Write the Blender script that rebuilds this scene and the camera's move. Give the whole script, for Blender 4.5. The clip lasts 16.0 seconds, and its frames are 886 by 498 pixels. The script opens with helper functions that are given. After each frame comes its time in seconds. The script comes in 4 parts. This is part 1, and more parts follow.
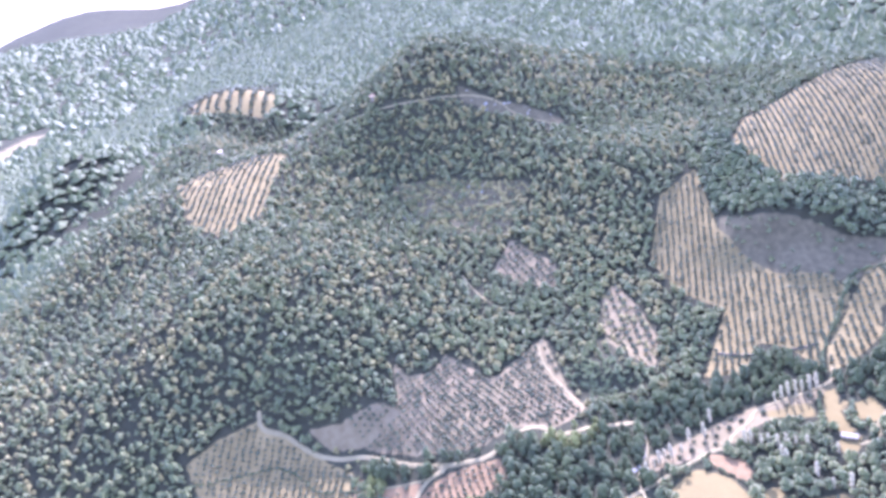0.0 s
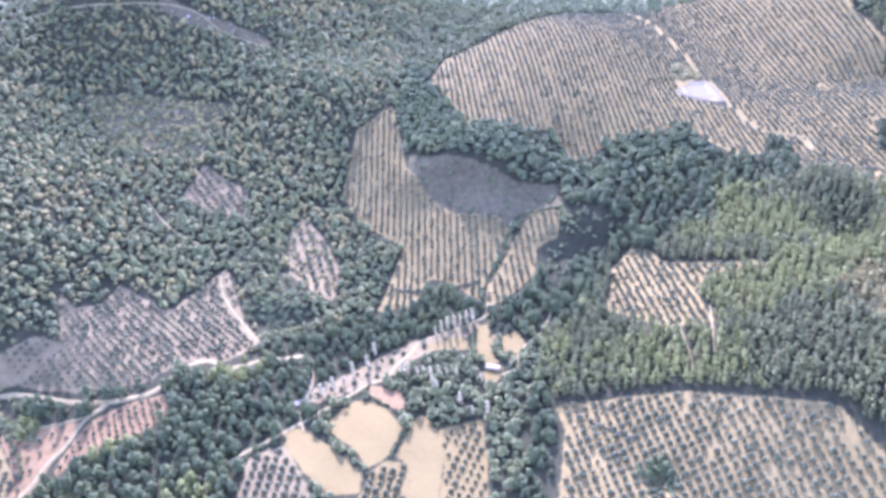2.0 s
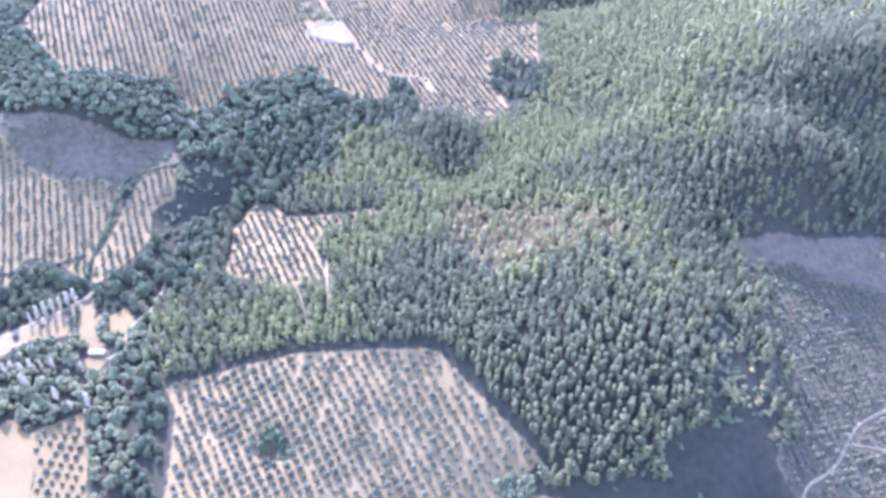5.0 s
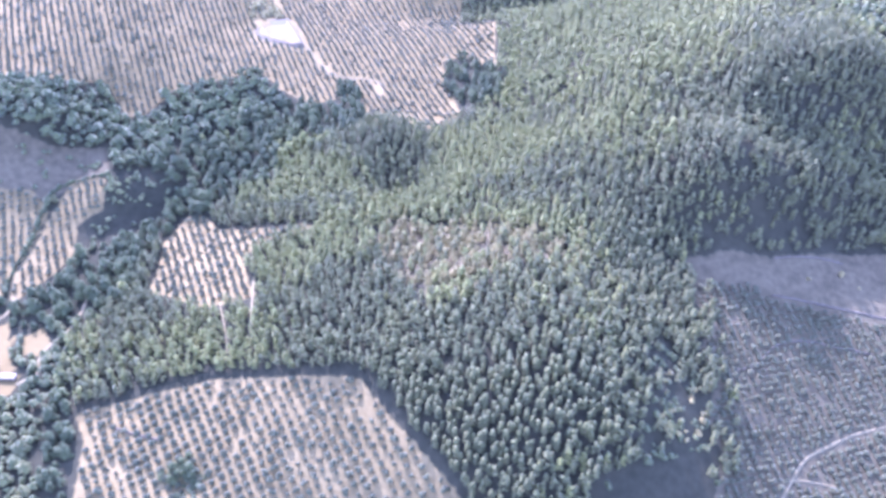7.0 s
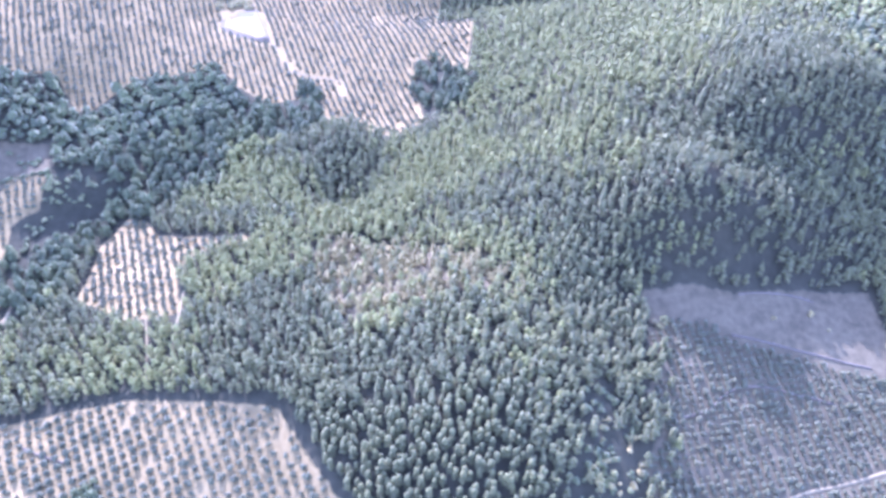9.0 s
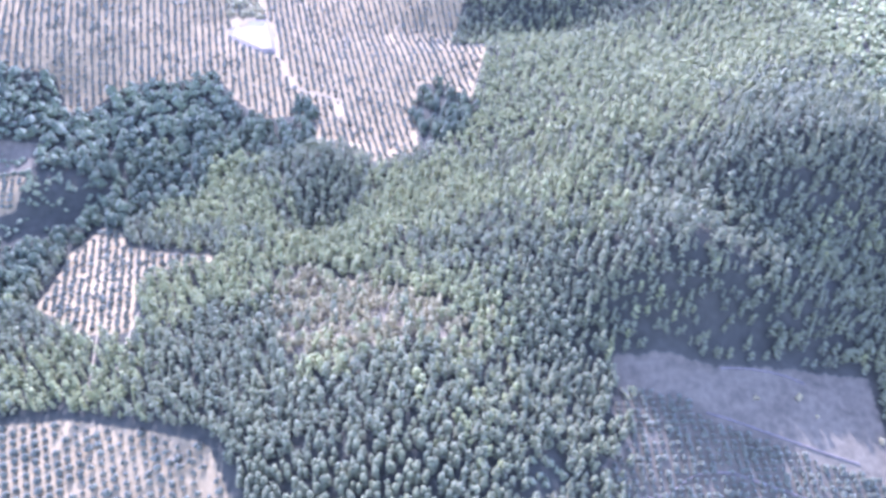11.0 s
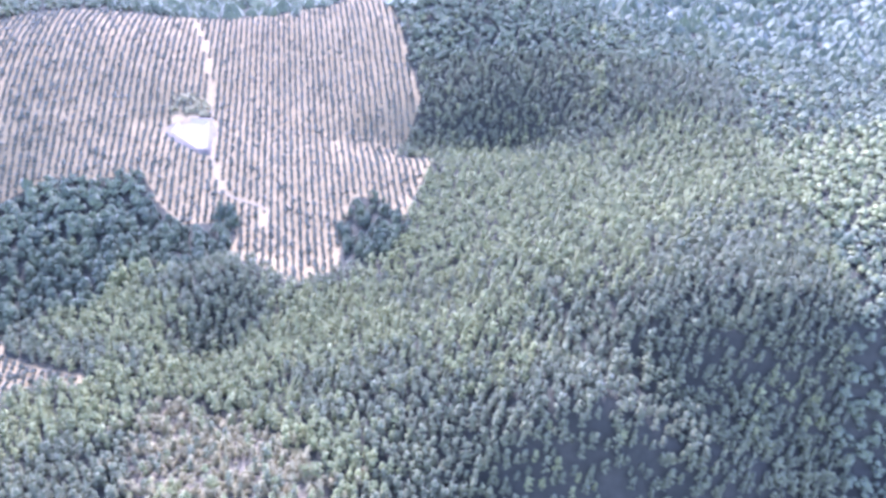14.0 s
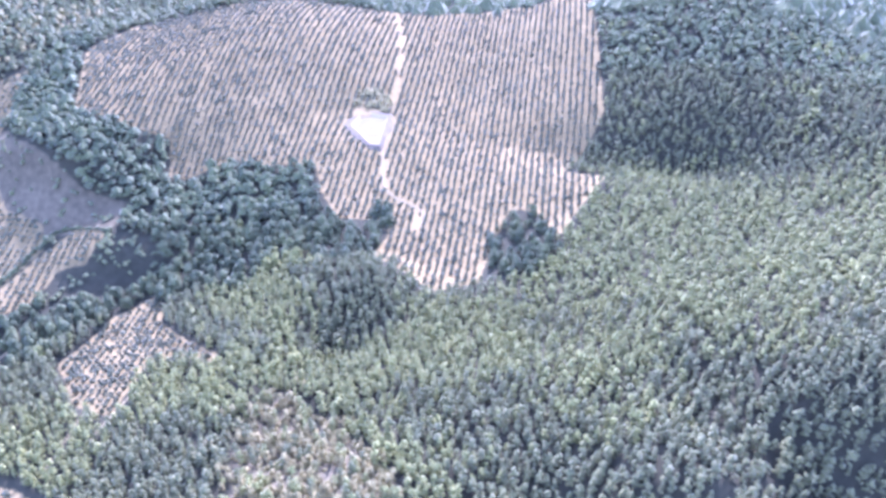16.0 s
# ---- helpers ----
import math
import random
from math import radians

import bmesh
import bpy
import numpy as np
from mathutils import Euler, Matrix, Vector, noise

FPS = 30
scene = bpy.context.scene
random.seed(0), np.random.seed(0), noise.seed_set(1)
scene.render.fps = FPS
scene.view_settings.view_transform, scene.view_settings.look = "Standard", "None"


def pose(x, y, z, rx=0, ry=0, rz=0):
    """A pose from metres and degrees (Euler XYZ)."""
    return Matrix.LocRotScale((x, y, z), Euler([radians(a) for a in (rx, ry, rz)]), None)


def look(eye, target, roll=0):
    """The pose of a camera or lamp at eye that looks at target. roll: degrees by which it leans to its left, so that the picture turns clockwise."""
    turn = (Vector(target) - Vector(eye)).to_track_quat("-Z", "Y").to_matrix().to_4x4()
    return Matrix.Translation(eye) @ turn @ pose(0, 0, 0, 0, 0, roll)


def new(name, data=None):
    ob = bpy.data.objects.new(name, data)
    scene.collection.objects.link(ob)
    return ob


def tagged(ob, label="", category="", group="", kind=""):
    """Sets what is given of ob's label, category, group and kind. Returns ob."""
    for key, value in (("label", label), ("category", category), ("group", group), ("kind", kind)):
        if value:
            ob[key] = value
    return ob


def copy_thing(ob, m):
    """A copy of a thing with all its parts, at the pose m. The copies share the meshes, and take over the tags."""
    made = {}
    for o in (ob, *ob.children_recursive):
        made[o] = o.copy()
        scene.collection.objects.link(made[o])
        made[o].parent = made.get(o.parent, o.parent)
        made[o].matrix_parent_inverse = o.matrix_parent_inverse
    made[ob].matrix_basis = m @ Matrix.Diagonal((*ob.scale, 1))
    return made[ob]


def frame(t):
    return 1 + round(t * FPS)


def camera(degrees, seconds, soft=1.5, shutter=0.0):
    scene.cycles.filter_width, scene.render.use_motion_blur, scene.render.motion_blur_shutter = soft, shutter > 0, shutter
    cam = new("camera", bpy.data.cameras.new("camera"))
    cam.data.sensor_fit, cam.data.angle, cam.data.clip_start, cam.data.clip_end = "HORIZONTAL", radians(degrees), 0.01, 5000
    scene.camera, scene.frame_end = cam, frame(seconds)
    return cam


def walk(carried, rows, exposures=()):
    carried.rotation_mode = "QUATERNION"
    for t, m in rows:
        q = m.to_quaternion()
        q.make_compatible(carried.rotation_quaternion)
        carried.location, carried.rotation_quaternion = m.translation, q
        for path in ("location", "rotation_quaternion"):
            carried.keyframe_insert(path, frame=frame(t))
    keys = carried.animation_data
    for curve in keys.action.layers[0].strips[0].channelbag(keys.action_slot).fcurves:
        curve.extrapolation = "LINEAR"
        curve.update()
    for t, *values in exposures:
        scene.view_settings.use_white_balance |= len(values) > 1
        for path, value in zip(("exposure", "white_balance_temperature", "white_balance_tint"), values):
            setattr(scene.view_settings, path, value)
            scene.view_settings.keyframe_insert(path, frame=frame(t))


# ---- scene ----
# ---- camera: carried in a helicopter that flies along the valley ----
cam = camera(57.72, 16.0, soft=3.6)
PATH = [
    (0, (-80.93, -36.42, 293.48), (-126.27, 42.52, 252.1), -17.79),
    (0.5, (-69.24, -31.04, 292.88), (-124.35, 42.25, 252.97), -19.72),
    (1, (-57.66, -25.56, 292.33), (-111.07, 45.83, 247.04), -18.81),
    (1.5, (-46.19, -19.92, 291.89), (-81.96, 58.06, 240.52), -13.04),
    (2, (-34.74, -14.33, 291.57), (-51.75, 66.94, 235.83), -6.50),
    (2.5, (-23.16, -9.09, 291.32), (-25.75, 72.24, 233.2), -1.16),
    (3, (-11.41, -4.18, 291.13), (-2.09, 76.07, 232.2), 2.86),
    (3.5, (0.44, 0.59, 291.02), (15.19, 79.47, 231.34), 4.00),
    (3.7, (5.21, 2.54, 291.0), (20.78, 81.46, 231.6), 3.70),
    (5.8, (56.41, 25.02, 291.96), (71.89, 98.67, 226.12), 2.73),
    (6, (61.44, 27.33, 292.06), (76.84, 101.97, 227.31), 2.60),
    (6.5, (74.14, 33.36, 292.31), (90.11, 109.2, 229.12), 2.55),
    (7, (86.9, 39.89, 292.6), (101.6, 114.13, 227.24), 2.55),
    (7.5, (99.72, 46.88, 292.9), (111.31, 115.68, 221.26), 1.96),
    (8, (112.57, 54.14, 293.19), (121.61, 117.35, 216.24), 1.76),
    (8.5, (125.4, 61.69, 293.38), (135.09, 130.83, 221.79), 2.34),
    (9, (138.13, 69.36, 293.58), (149.8, 142.39, 226.27), 3.51),
    (9.2, (143.17, 72.38, 293.68), (154.87, 146.05, 227.08), 3.76),
    (11.3, (194.13, 102.12, 296.0), (198.62, 175.91, 228.66), 5.16),
    (11.5, (198.75, 105.34, 296.29), (203.7, 179.73, 229.65), 5.73),
    (12, (210.1, 113.62, 297.06), (212.96, 189.69, 232.21), 5.93),
    (12.5, (221.09, 122.54, 297.89), (221.72, 199.84, 234.45), 5.79),
    (13, (231.82, 131.78, 298.77), (233.02, 210.53, 237.14), 6.87),
    (13.5, (242.36, 141.01, 299.59), (245.92, 220.85, 239.49), 7.61),
    (14, (252.83, 150.19, 300.18), (253.96, 230.06, 240.02), 7.18),
    (14.5, (263.35, 159.13, 300.51), (260.5, 238.0, 239.1), 6.03),
    (15, (273.91, 168.33, 300.67), (263.78, 245.17, 237.48), 4.27),
    (15.5, (284.46, 177.61, 300.72), (267.51, 253.73, 238.13), 2.94),
    (16, (294.88, 187.26, 300.67), (269.05, 260.82, 238.05), 1.96),
]
walk(cam, [(t, look(eye, target, roll)) for t, eye, target, roll in PATH],
     exposures=[(0.0, 2.64, 4850, 43), (1.0, 2.48, 4850, 41), (2.0, 2.57, 4820, 42), (4.0, 2.67, 4640, 43), (6.0, 2.79, 4600, 48), (7.0, 2.76, 4600, 49), (8.0, 2.75, 4760, 50), (8.5, 2.8, 4610, 49), (9.2, 2.87, 4500, 48), (12.0, 2.84, 4490, 48), (16.0, 2.77, 4550, 48)])

# ---- light: sun ahead of the camera, hazy bright sky ----
SUN_AZIMUTH, SUN_HEIGHT = 14.0, 37.0          # degrees to the left of +y, degrees up
to_sun = Vector((-math.sin(radians(SUN_AZIMUTH)) * math.cos(radians(SUN_HEIGHT)),
                 math.cos(radians(SUN_AZIMUTH)) * math.cos(radians(SUN_HEIGHT)), math.sin(radians(SUN_HEIGHT))))
sun = new("sun", bpy.data.lights.new("sun", "SUN"))
sun.data.energy, sun.data.angle, sun.data.color = 2.85, radians(0.6), (1.0, 0.88, 0.70)
sun.matrix_world = look(to_sun * 1000, (0, 0, 0))
world = bpy.data.worlds.new("sky")
scene.world = world
world.use_nodes = True
sky = world.node_tree.nodes.new("ShaderNodeTexSky")
sky.sky_type, sky.sun_disc = "NISHITA", False
sky.sun_elevation, sky.sun_rotation = radians(SUN_HEIGHT), radians(-SUN_AZIMUTH)
sky.air_density, sky.dust_density, sky.ozone_density, sky.altitude = 1.4, 2.0, 1.6, 600
background = world.node_tree.nodes["Background"]
background.inputs["Strength"].default_value = 0.15
haze = world.node_tree.nodes.new("ShaderNodeHueSaturation")   # dusty summer air
haze.inputs["Saturation"].default_value = 0.66
world.node_tree.links.new(sky.outputs[0], haze.inputs["Color"])
world.node_tree.links.new(haze.outputs[0], background.inputs[0])


# ---- materials ----
def material(name, rough=0.9, spec=0.2):
    m = bpy.data.materials.new(name)
    m.use_nodes = True
    b = m.node_tree.nodes["Principled BSDF"]
    b.inputs["Roughness"].default_value, b.inputs["Specular IOR Level"].default_value = rough, spec
    return m, m.node_tree, b


def noise_node(tree, scale, detail=4.0, rough=0.55):
    n = tree.nodes.new("ShaderNodeTexNoise")
    n.inputs["Scale"].default_value, n.inputs["Detail"].default_value, n.inputs["Roughness"].default_value = scale, detail, rough
    place = tree.nodes.get("Geometry") or tree.nodes.new("ShaderNodeNewGeometry")
    tree.links.new(place.outputs["Position"], n.inputs["Vector"])
    return n.outputs["Fac"]


def ramp(tree, fac, *stops):
    r = tree.nodes.new("ShaderNodeValToRGB")
    for i, (at, colour) in enumerate(stops):
        e = r.color_ramp.elements[i] if i < 2 else r.color_ramp.elements.new(at)
        e.position, e.color = at, (*colour, 1)
    tree.links.new(fac, r.inputs[0])
    return r.outputs[0]


def mixed(tree, fac, a, b, kind="MIX"):
    n = tree.nodes.new("ShaderNodeMix")
    n.data_type, n.blend_type = "RGBA", kind
    for value, socket in ((fac, n.inputs[0]), (a, n.inputs[6]), (b, n.inputs[7])):
        if isinstance(value, (int, float)):
            socket.default_value = value
        elif isinstance(value, tuple):
            socket.default_value = (*value, 1)
        else:
            tree.links.new(value, socket)
    return n.outputs[2]


def sums(tree, kind, a, b):
    n = tree.nodes.new("ShaderNodeMath")
    n.operation = kind
    for value, socket in ((a, n.inputs[0]), (b, n.inputs[1])):
        if isinstance(value, (int, float)):
            socket.default_value = value
        else:
            tree.links.new(value, socket)
    return n.outputs[0]


def bumped(tree, b, height, strength, distance):
    n = tree.nodes.new("ShaderNodeBump")
    n.inputs["Strength"].default_value, n.inputs["Distance"].default_value = strength, distance
    tree.links.new(height, n.inputs["Height"])
    tree.links.new(n.outputs[0], b.inputs["Normal"])


def cover(tree, name, fuzz):
    """The share of a kind of ground, with a ragged edge."""
    a = tree.nodes.new("ShaderNodeAttribute")
    a.attribute_name = name
    shaken = sums(tree, "ADD", a.outputs["Fac"], sums(tree, "MULTIPLY", sums(tree, "SUBTRACT", fuzz, 0.5), 0.7))
    n = tree.nodes.new("ShaderNodeMapRange")
    n.inputs["From Min"].default_value, n.inputs["From Max"].default_value = 0.4, 0.6
    tree.links.new(shaken, n.inputs["Value"])
    return n.outputs[0]


def ground_material():
    m, tree, b = material("ground", 0.95, 0.1)
    broad, middle, fine, grit = (noise_node(tree, s, d) for s, d in ((0.006, 5), (0.035, 5), (0.22, 5), (1.4, 3)))
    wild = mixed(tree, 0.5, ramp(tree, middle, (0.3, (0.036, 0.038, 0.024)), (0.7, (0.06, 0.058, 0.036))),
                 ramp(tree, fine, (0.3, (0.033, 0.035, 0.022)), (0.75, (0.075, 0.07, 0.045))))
    soil = mixed(tree, 0.45, ramp(tree, middle, (0.3, (0.158, 0.124, 0.066)), (0.7, (0.215, 0.176, 0.098))),
                 ramp(tree, fine, (0.3, (0.14, 0.108, 0.06)), (0.75, (0.245, 0.202, 0.116))))
    tint = ramp(tree, noise_node(tree, 0.018, 3), (0.42, (0, 0, 0)), (0.62, (0.8, 0.8, 0.8)))
    soil = mixed(tree, tint, soil, ramp(tree, fine, (0.3, (0.165, 0.126, 0.07)), (0.75, (0.255, 0.202, 0.122))))
    red = ramp(tree, fine, (0.3, (0.19, 0.122, 0.062)), (0.75, (0.255, 0.172, 0.092)))
    pale = mixed(tree, 0.45, ramp(tree, middle, (0.3, (0.191, 0.145, 0.063)), (0.7, (0.257, 0.201, 0.093))),
                 ramp(tree, fine, (0.3, (0.168, 0.128, 0.056)), (0.75, (0.294, 0.230, 0.109))))
    straw = mixed(tree, 0.4, ramp(tree, middle, (0.3, (0.178, 0.135, 0.056)), (0.75, (0.216, 0.168, 0.077))),
                  ramp(tree, grit, (0.3, (0.165, 0.122, 0.05)), (0.75, (0.23, 0.18, 0.086))))
    # dry scrub, set darker so that it also carries shade on some banks
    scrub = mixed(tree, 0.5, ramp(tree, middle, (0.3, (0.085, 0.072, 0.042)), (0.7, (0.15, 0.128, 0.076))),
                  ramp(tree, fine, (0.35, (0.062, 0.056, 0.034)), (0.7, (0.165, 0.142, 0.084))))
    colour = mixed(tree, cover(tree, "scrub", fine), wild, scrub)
    colour = mixed(tree, cover(tree, "soil", fine), colour, soil)
    colour = mixed(tree, cover(tree, "pale", fine), colour, pale)
    colour = mixed(tree, cover(tree, "red", fine), colour, red)
    colour = mixed(tree, cover(tree, "straw", fine), colour, straw)
    colour = mixed(tree, 0.25, colour, ramp(tree, broad, (0.3, (0.35, 0.35, 0.35)), (0.7, (0.65, 0.62, 0.58))), "OVERLAY")
    tree.links.new(colour, b.inputs["Base Color"])
    bumped(tree, b, sums(tree, "ADD", fine, sums(tree, "MULTIPLY", grit, 0.3)), 0.5, 0.8)
    return m


def leaf_material(name, dark, light, odd, by_piece=True):
    """Foliage: each clump a shade of its own, some trees of another hue."""
    m, tree, b = material(name, 0.64, 0.15)
    geometry = tree.nodes.new("ShaderNodeNewGeometry")
    who = tree.nodes.new("ShaderNodeObjectInfo")
    pick = geometry.outputs["Random Per Island"] if by_piece else who.outputs["Random"]
    shade = ramp(tree, pick, (0.0, dark), (1.0, light))
    patch = ramp(tree, noise_node(tree, 0.05, 4), (0.42, (0, 0, 0)), (0.72, (1, 1, 1)))
    shade = mixed(tree, patch, shade, mixed(tree, 0.5, shade, odd))
    shade = mixed(tree, 0.2, shade, ramp(tree, noise_node(tree, 3.0, 2), (0.3, (0.2, 0.2, 0.2)), (0.7, (0.8, 0.8, 0.8))), "OVERLAY")
    tree.links.new(shade, b.inputs["Base Color"])
    b.inputs["Sheen Weight"].default_value, b.inputs["Sheen Roughness"].default_value = 0.16, 0.5
    bumped(tree, b, noise_node(tree, 2.5, 2), 0.45, 0.5)
    return m


def plain_material(name, dark, light, scale, rough=0.9, spec=0.2, bump=0.3):
    m, tree, b = material(name, rough, spec)
    coarse, fine = noise_node(tree, scale, 4), noise_node(tree, scale * 8, 3)
    tree.links.new(mixed(tree, 0.4, ramp(tree, coarse, (0.3, dark), (0.7, light)), ramp(tree, fine, (0.3, dark), (0.7, light))), b.inputs["Base Color"])
    bumped(tree, b, fine, bump, 0.2)
    return m


GROUND = ground_material()
PINE = leaf_material("pine_leaves", (0.100, 0.105, 0.045), (0.140, 0.145, 0.060), (0.178, 0.176, 0.056))
OAK = leaf_material("bush_leaves", (0.086, 0.097, 0.045), (0.126, 0.139, 0.060), (0.165, 0.173, 0.054))
# paints sunlight on crest pines; own leaf colour of light valley trees and bushes
SUNLIT_AND_LIGHT = leaf_material("sunlit_and_light_leaves", (0.145, 0.151, 0.049), (0.198, 0.202, 0.065), (0.230, 0.226, 0.056))
OLIVE = leaf_material("olive_leaves", (0.066, 0.071, 0.037), (0.102, 0.107, 0.055), (0.104, 0.096, 0.046))
VALLEY = leaf_material("valley_leaves", (0.060, 0.072, 0.034), (0.098, 0.114, 0.050), (0.15, 0.162, 0.05))
POPLAR = leaf_material("pale_dry_leaves", (0.33, 0.28, 0.17), (0.43, 0.37, 0.23), (0.38, 0.34, 0.18))
DRY = leaf_material("dry_leaves", (0.195, 0.163, 0.062), (0.275, 0.235, 0.095), (0.25, 0.222, 0.072))
BARK = plain_material("bark", (0.10, 0.075, 0.055), (0.20, 0.16, 0.12), 1.5)
DIRT = plain_material("dirt_track", (0.215, 0.175, 0.09), (0.28, 0.232, 0.125), 0.15, bump=0.4)


# ---- the land ----
NET_WEST = [
    [-55, -35, -16, -8, -14, -30, -42, -51, -55],
    [-41, -20, 6, 26, 20, -22, -60, -60, -42],
    [-28, -9, 23, 49, 49, 14, -54, -62, -23],
    [-26, -9, 30, 44, 37, 80, 28, -26, -18],
    [-11, 13, 49, 92, 49, 80, 64, -14, -21],
    [43, 29, 43, 98, 92, 69, 3, 2, -8],
    [155, -7, 44, 60, 83, 76, 40, 56, 36],
    [154, 1, 125, 25, 35, 96, 171, 99, 10],
    [59, 42, 22, -47, 2, 68, 94, 57, 37],
    [45, 118, 83, -27, -31, 4, 22, 28, 25],
]
NET_EAST = [
    [-43, -31, -43, -86, -102, -74, -56, -62, -83],
    [-36, -48, -54, -92, -75, -78, -58, -46, -53],
    [-24, -57, -49, -45, 41, -36, -45, -39, -24],
    [-38, -39, -26, 4, 23, -2, -3, -51, -5],
    [-51, -35, -49, -2, -4, 38, 66, 21, 34],
    [-1, 23, -40, -6, -33, 20, 48, 61, 58],
    [28, 21, 8, -15, -9, -6, 3, 30, 51],
    [-15, 37, 22, -39, -2, 18, 42, 29, 28],
    [7, 4, -9, -18, 29, 72, 32, 9, 5],
    [2, -24, -32, -15, 14, 42, 31, 13, -7],
]
HILLS = [
    (-620, 1300, 500, 80), (900, 1300, 700, 90), (332, 400, 26, 16), (284, 364, 26, -8),
    (344, 460, 26, -11), (-484, 628, 26, -12), (-112, 544, 26, 9), (-52, 568, 26, -9),
    (152, 400, 26, -8), (248, 508, 26, -8), (-304, 688, 26, -8), (308, 688, 26, -8),
    (-472, 688, 38, 8), (-256, 640, 26, 7), (20, 592, 26, 6), (-220, 532, 38, -7),
]

def net_height(x, y):
    """The broad lie of the land: soft bumps on a net of 95 m."""
    net = np.hstack([NET_WEST, NET_EAST])

    def weights(u, n):
        u = np.abs(u[..., None] - np.arange(n))
        return np.where(u < 1, 2 / 3 - u ** 2 + u ** 3 / 2, np.where(u < 2, (2 - u).clip(0) ** 3 / 6, 0))

    return np.einsum("...j,ji,...i->...", weights((y - 75) / 95, net.shape[0]), net, weights((x + 1040) / 95, net.shape[1]))


def land(x, y):
    """Height of the ground in metres."""
    x, y = np.asarray(x, float), np.asarray(y, float)
    z = -40.0 + net_height(x, y)
    for cx, cy, r, h in HILLS:
        z = z + h * np.exp(-((x - cx) ** 2 + (y - cy) ** 2) / (2 * r * r))
    # mountains behind
    far = np.hypot(x, y)
    rise = np.clip((far - 1500) / 2500, 0, 1)
    z = z + rise * (150 + 170 * np.sin(x / 610 + 1.1) * np.sin(y / 730 + 0.4) + 60 * np.sin(x / 260 + y / 330))
    # the steep scarp above the eastern grove, and a hollow in the forest
    z = z + 15 * np.tanh((y - 388 - 0.05 * (x - 330)) / 11) * np.exp(-((x - 370) / 75) ** 4) * np.exp(-((y - 388) / 45) ** 2)
    z = z - 13 * np.exp(-((x - 138) / 24) ** 2 - ((y - 460) / 22) ** 2) + 11 * np.exp(-((x - 136) / 26) ** 2 - ((y - 512) / 20) ** 2)
    # the steep wooded slope further up in the east, the hollow beside the large grove, a gentler lower grove
    z = z + 27 * np.tanh((y - 446 - 0.12 * (x - 420)) / 28) * np.exp(-((x - 430) / 100) ** 4) * np.exp(-((y - 446) / 50) ** 2)
    z = z - 17 * np.exp(-((x - 262) / 95) ** 2 - ((y - 686) / 26) ** 2)
    z = z - 0.29 * (y - 295) * np.exp(-((x + 455) / 75) ** 4) * np.exp(-((y - 295) / 45) ** 4)
    z = z - 0.08 * (y - 365) * np.exp(-((x + 335) / 70) ** 4) * np.exp(-((y - 365) / 45) ** 4)
    # shaded banks beside the high field
    z = z + 7.0 * np.tanh((y - 532 - 0.12 * (x + 115)) / 11) * np.exp(-((x + 113) / 62) ** 4) * np.exp(-((y - 527) / 30) ** 2)
    z = z + 7 * np.tanh((y - 490 - 0.6 * (x + 33)) / 11) * np.exp(-((x + 33) / 34) ** 4) * np.exp(-((y - 490) / 36) ** 2)
    z = z + 6.5 * np.tanh((y - 402 - 0.1 * (x + 243)) / 9) * np.exp(-((x + 242) / 24) ** 4) * np.exp(-((y - 402) / 28) ** 2)
    # a pit in the near grove
    z = z - 4.5 * np.exp(-((x - 8) / 9) ** 2 - ((y - 284) / 8) ** 2)
    # the terrace of the irrigation pond
    r = np.hypot(x - 65, y - 665)
    flat = np.exp(-(r / 34) ** 3)
    z = z * (1 - flat) - 7.0 * flat - 6.0 * np.exp(-(r / 13) ** 4)
    # small humps and gullies
    z = z + 0.5 * np.sin(x / 17 + 1.3 * np.sin(y / 29)) * np.sin(y / 21 + 0.7) + 0.3 * np.sin(x / 7.3 + y / 11) * np.sin(y / 8.1 - x / 19)
    return z


def inside(poly, x, y):
    hit = np.zeros(x.shape, bool)
    for (ax, ay), (bx, by) in zip(poly, poly[1:] + poly[:1]):
        cross = (ay > y) != (by > y)
        hit ^= cross & (x < (bx - ax) * (y - ay) / ((by - ay) or 1e-9) + ax)
    return hit


def edge_distance(line, x, y, closed=True):
    best = np.full(x.shape, 1e9)
    for (ax, ay), (bx, by) in zip(line, line[1:] + (line[:1] if closed else [])):
        dx, dy = bx - ax, by - ay
        s = np.clip(((x - ax) * dx + (y - ay) * dy) / (dx * dx + dy * dy + 1e-9), 0, 1)
        best = np.minimum(best, np.hypot(x - ax - s * dx, y - ay - s * dy))
    return best


# Olive groves and fields, as outlines on the plan.
LOWER_GROVE = [(-400, 395), (-386, 383), (-369, 392), (-364, 411), (-320, 392), (-293, 437), (-268, 396), (-245, 370),
               (-261, 348), (-291, 346), (-308, 328), (-360, 323), (-402, 327), (-396, 341), (-383, 356)]
RED_GROVE = [(-328, 310), (-292, 320), (-283, 305), (-298, 291), (-326, 282), (-342, 281), (-343, 267), (-350, 272), (-346, 290), (-340, 303)]
WEST_GROVE = [(-483, 322), (-449, 317), (-425, 312), (-404, 309), (-401, 294), (-386, 278), (-370, 262), (-373, 230), (-520, 205), (-505, 237), (-501, 261), (-517, 274), (-505, 296)]
HIGH_FIELD = [(-195, 610), (-173, 542), (-150, 515), (-131, 500), (-96, 496), (-85, 481), (-91, 463), (-101, 440),
              (-105, 420), (-122, 438), (-143, 446), (-151, 420), (-176, 413), (-171, 453), (-166, 476), (-195, 492), (-226, 527), (-222, 585)]
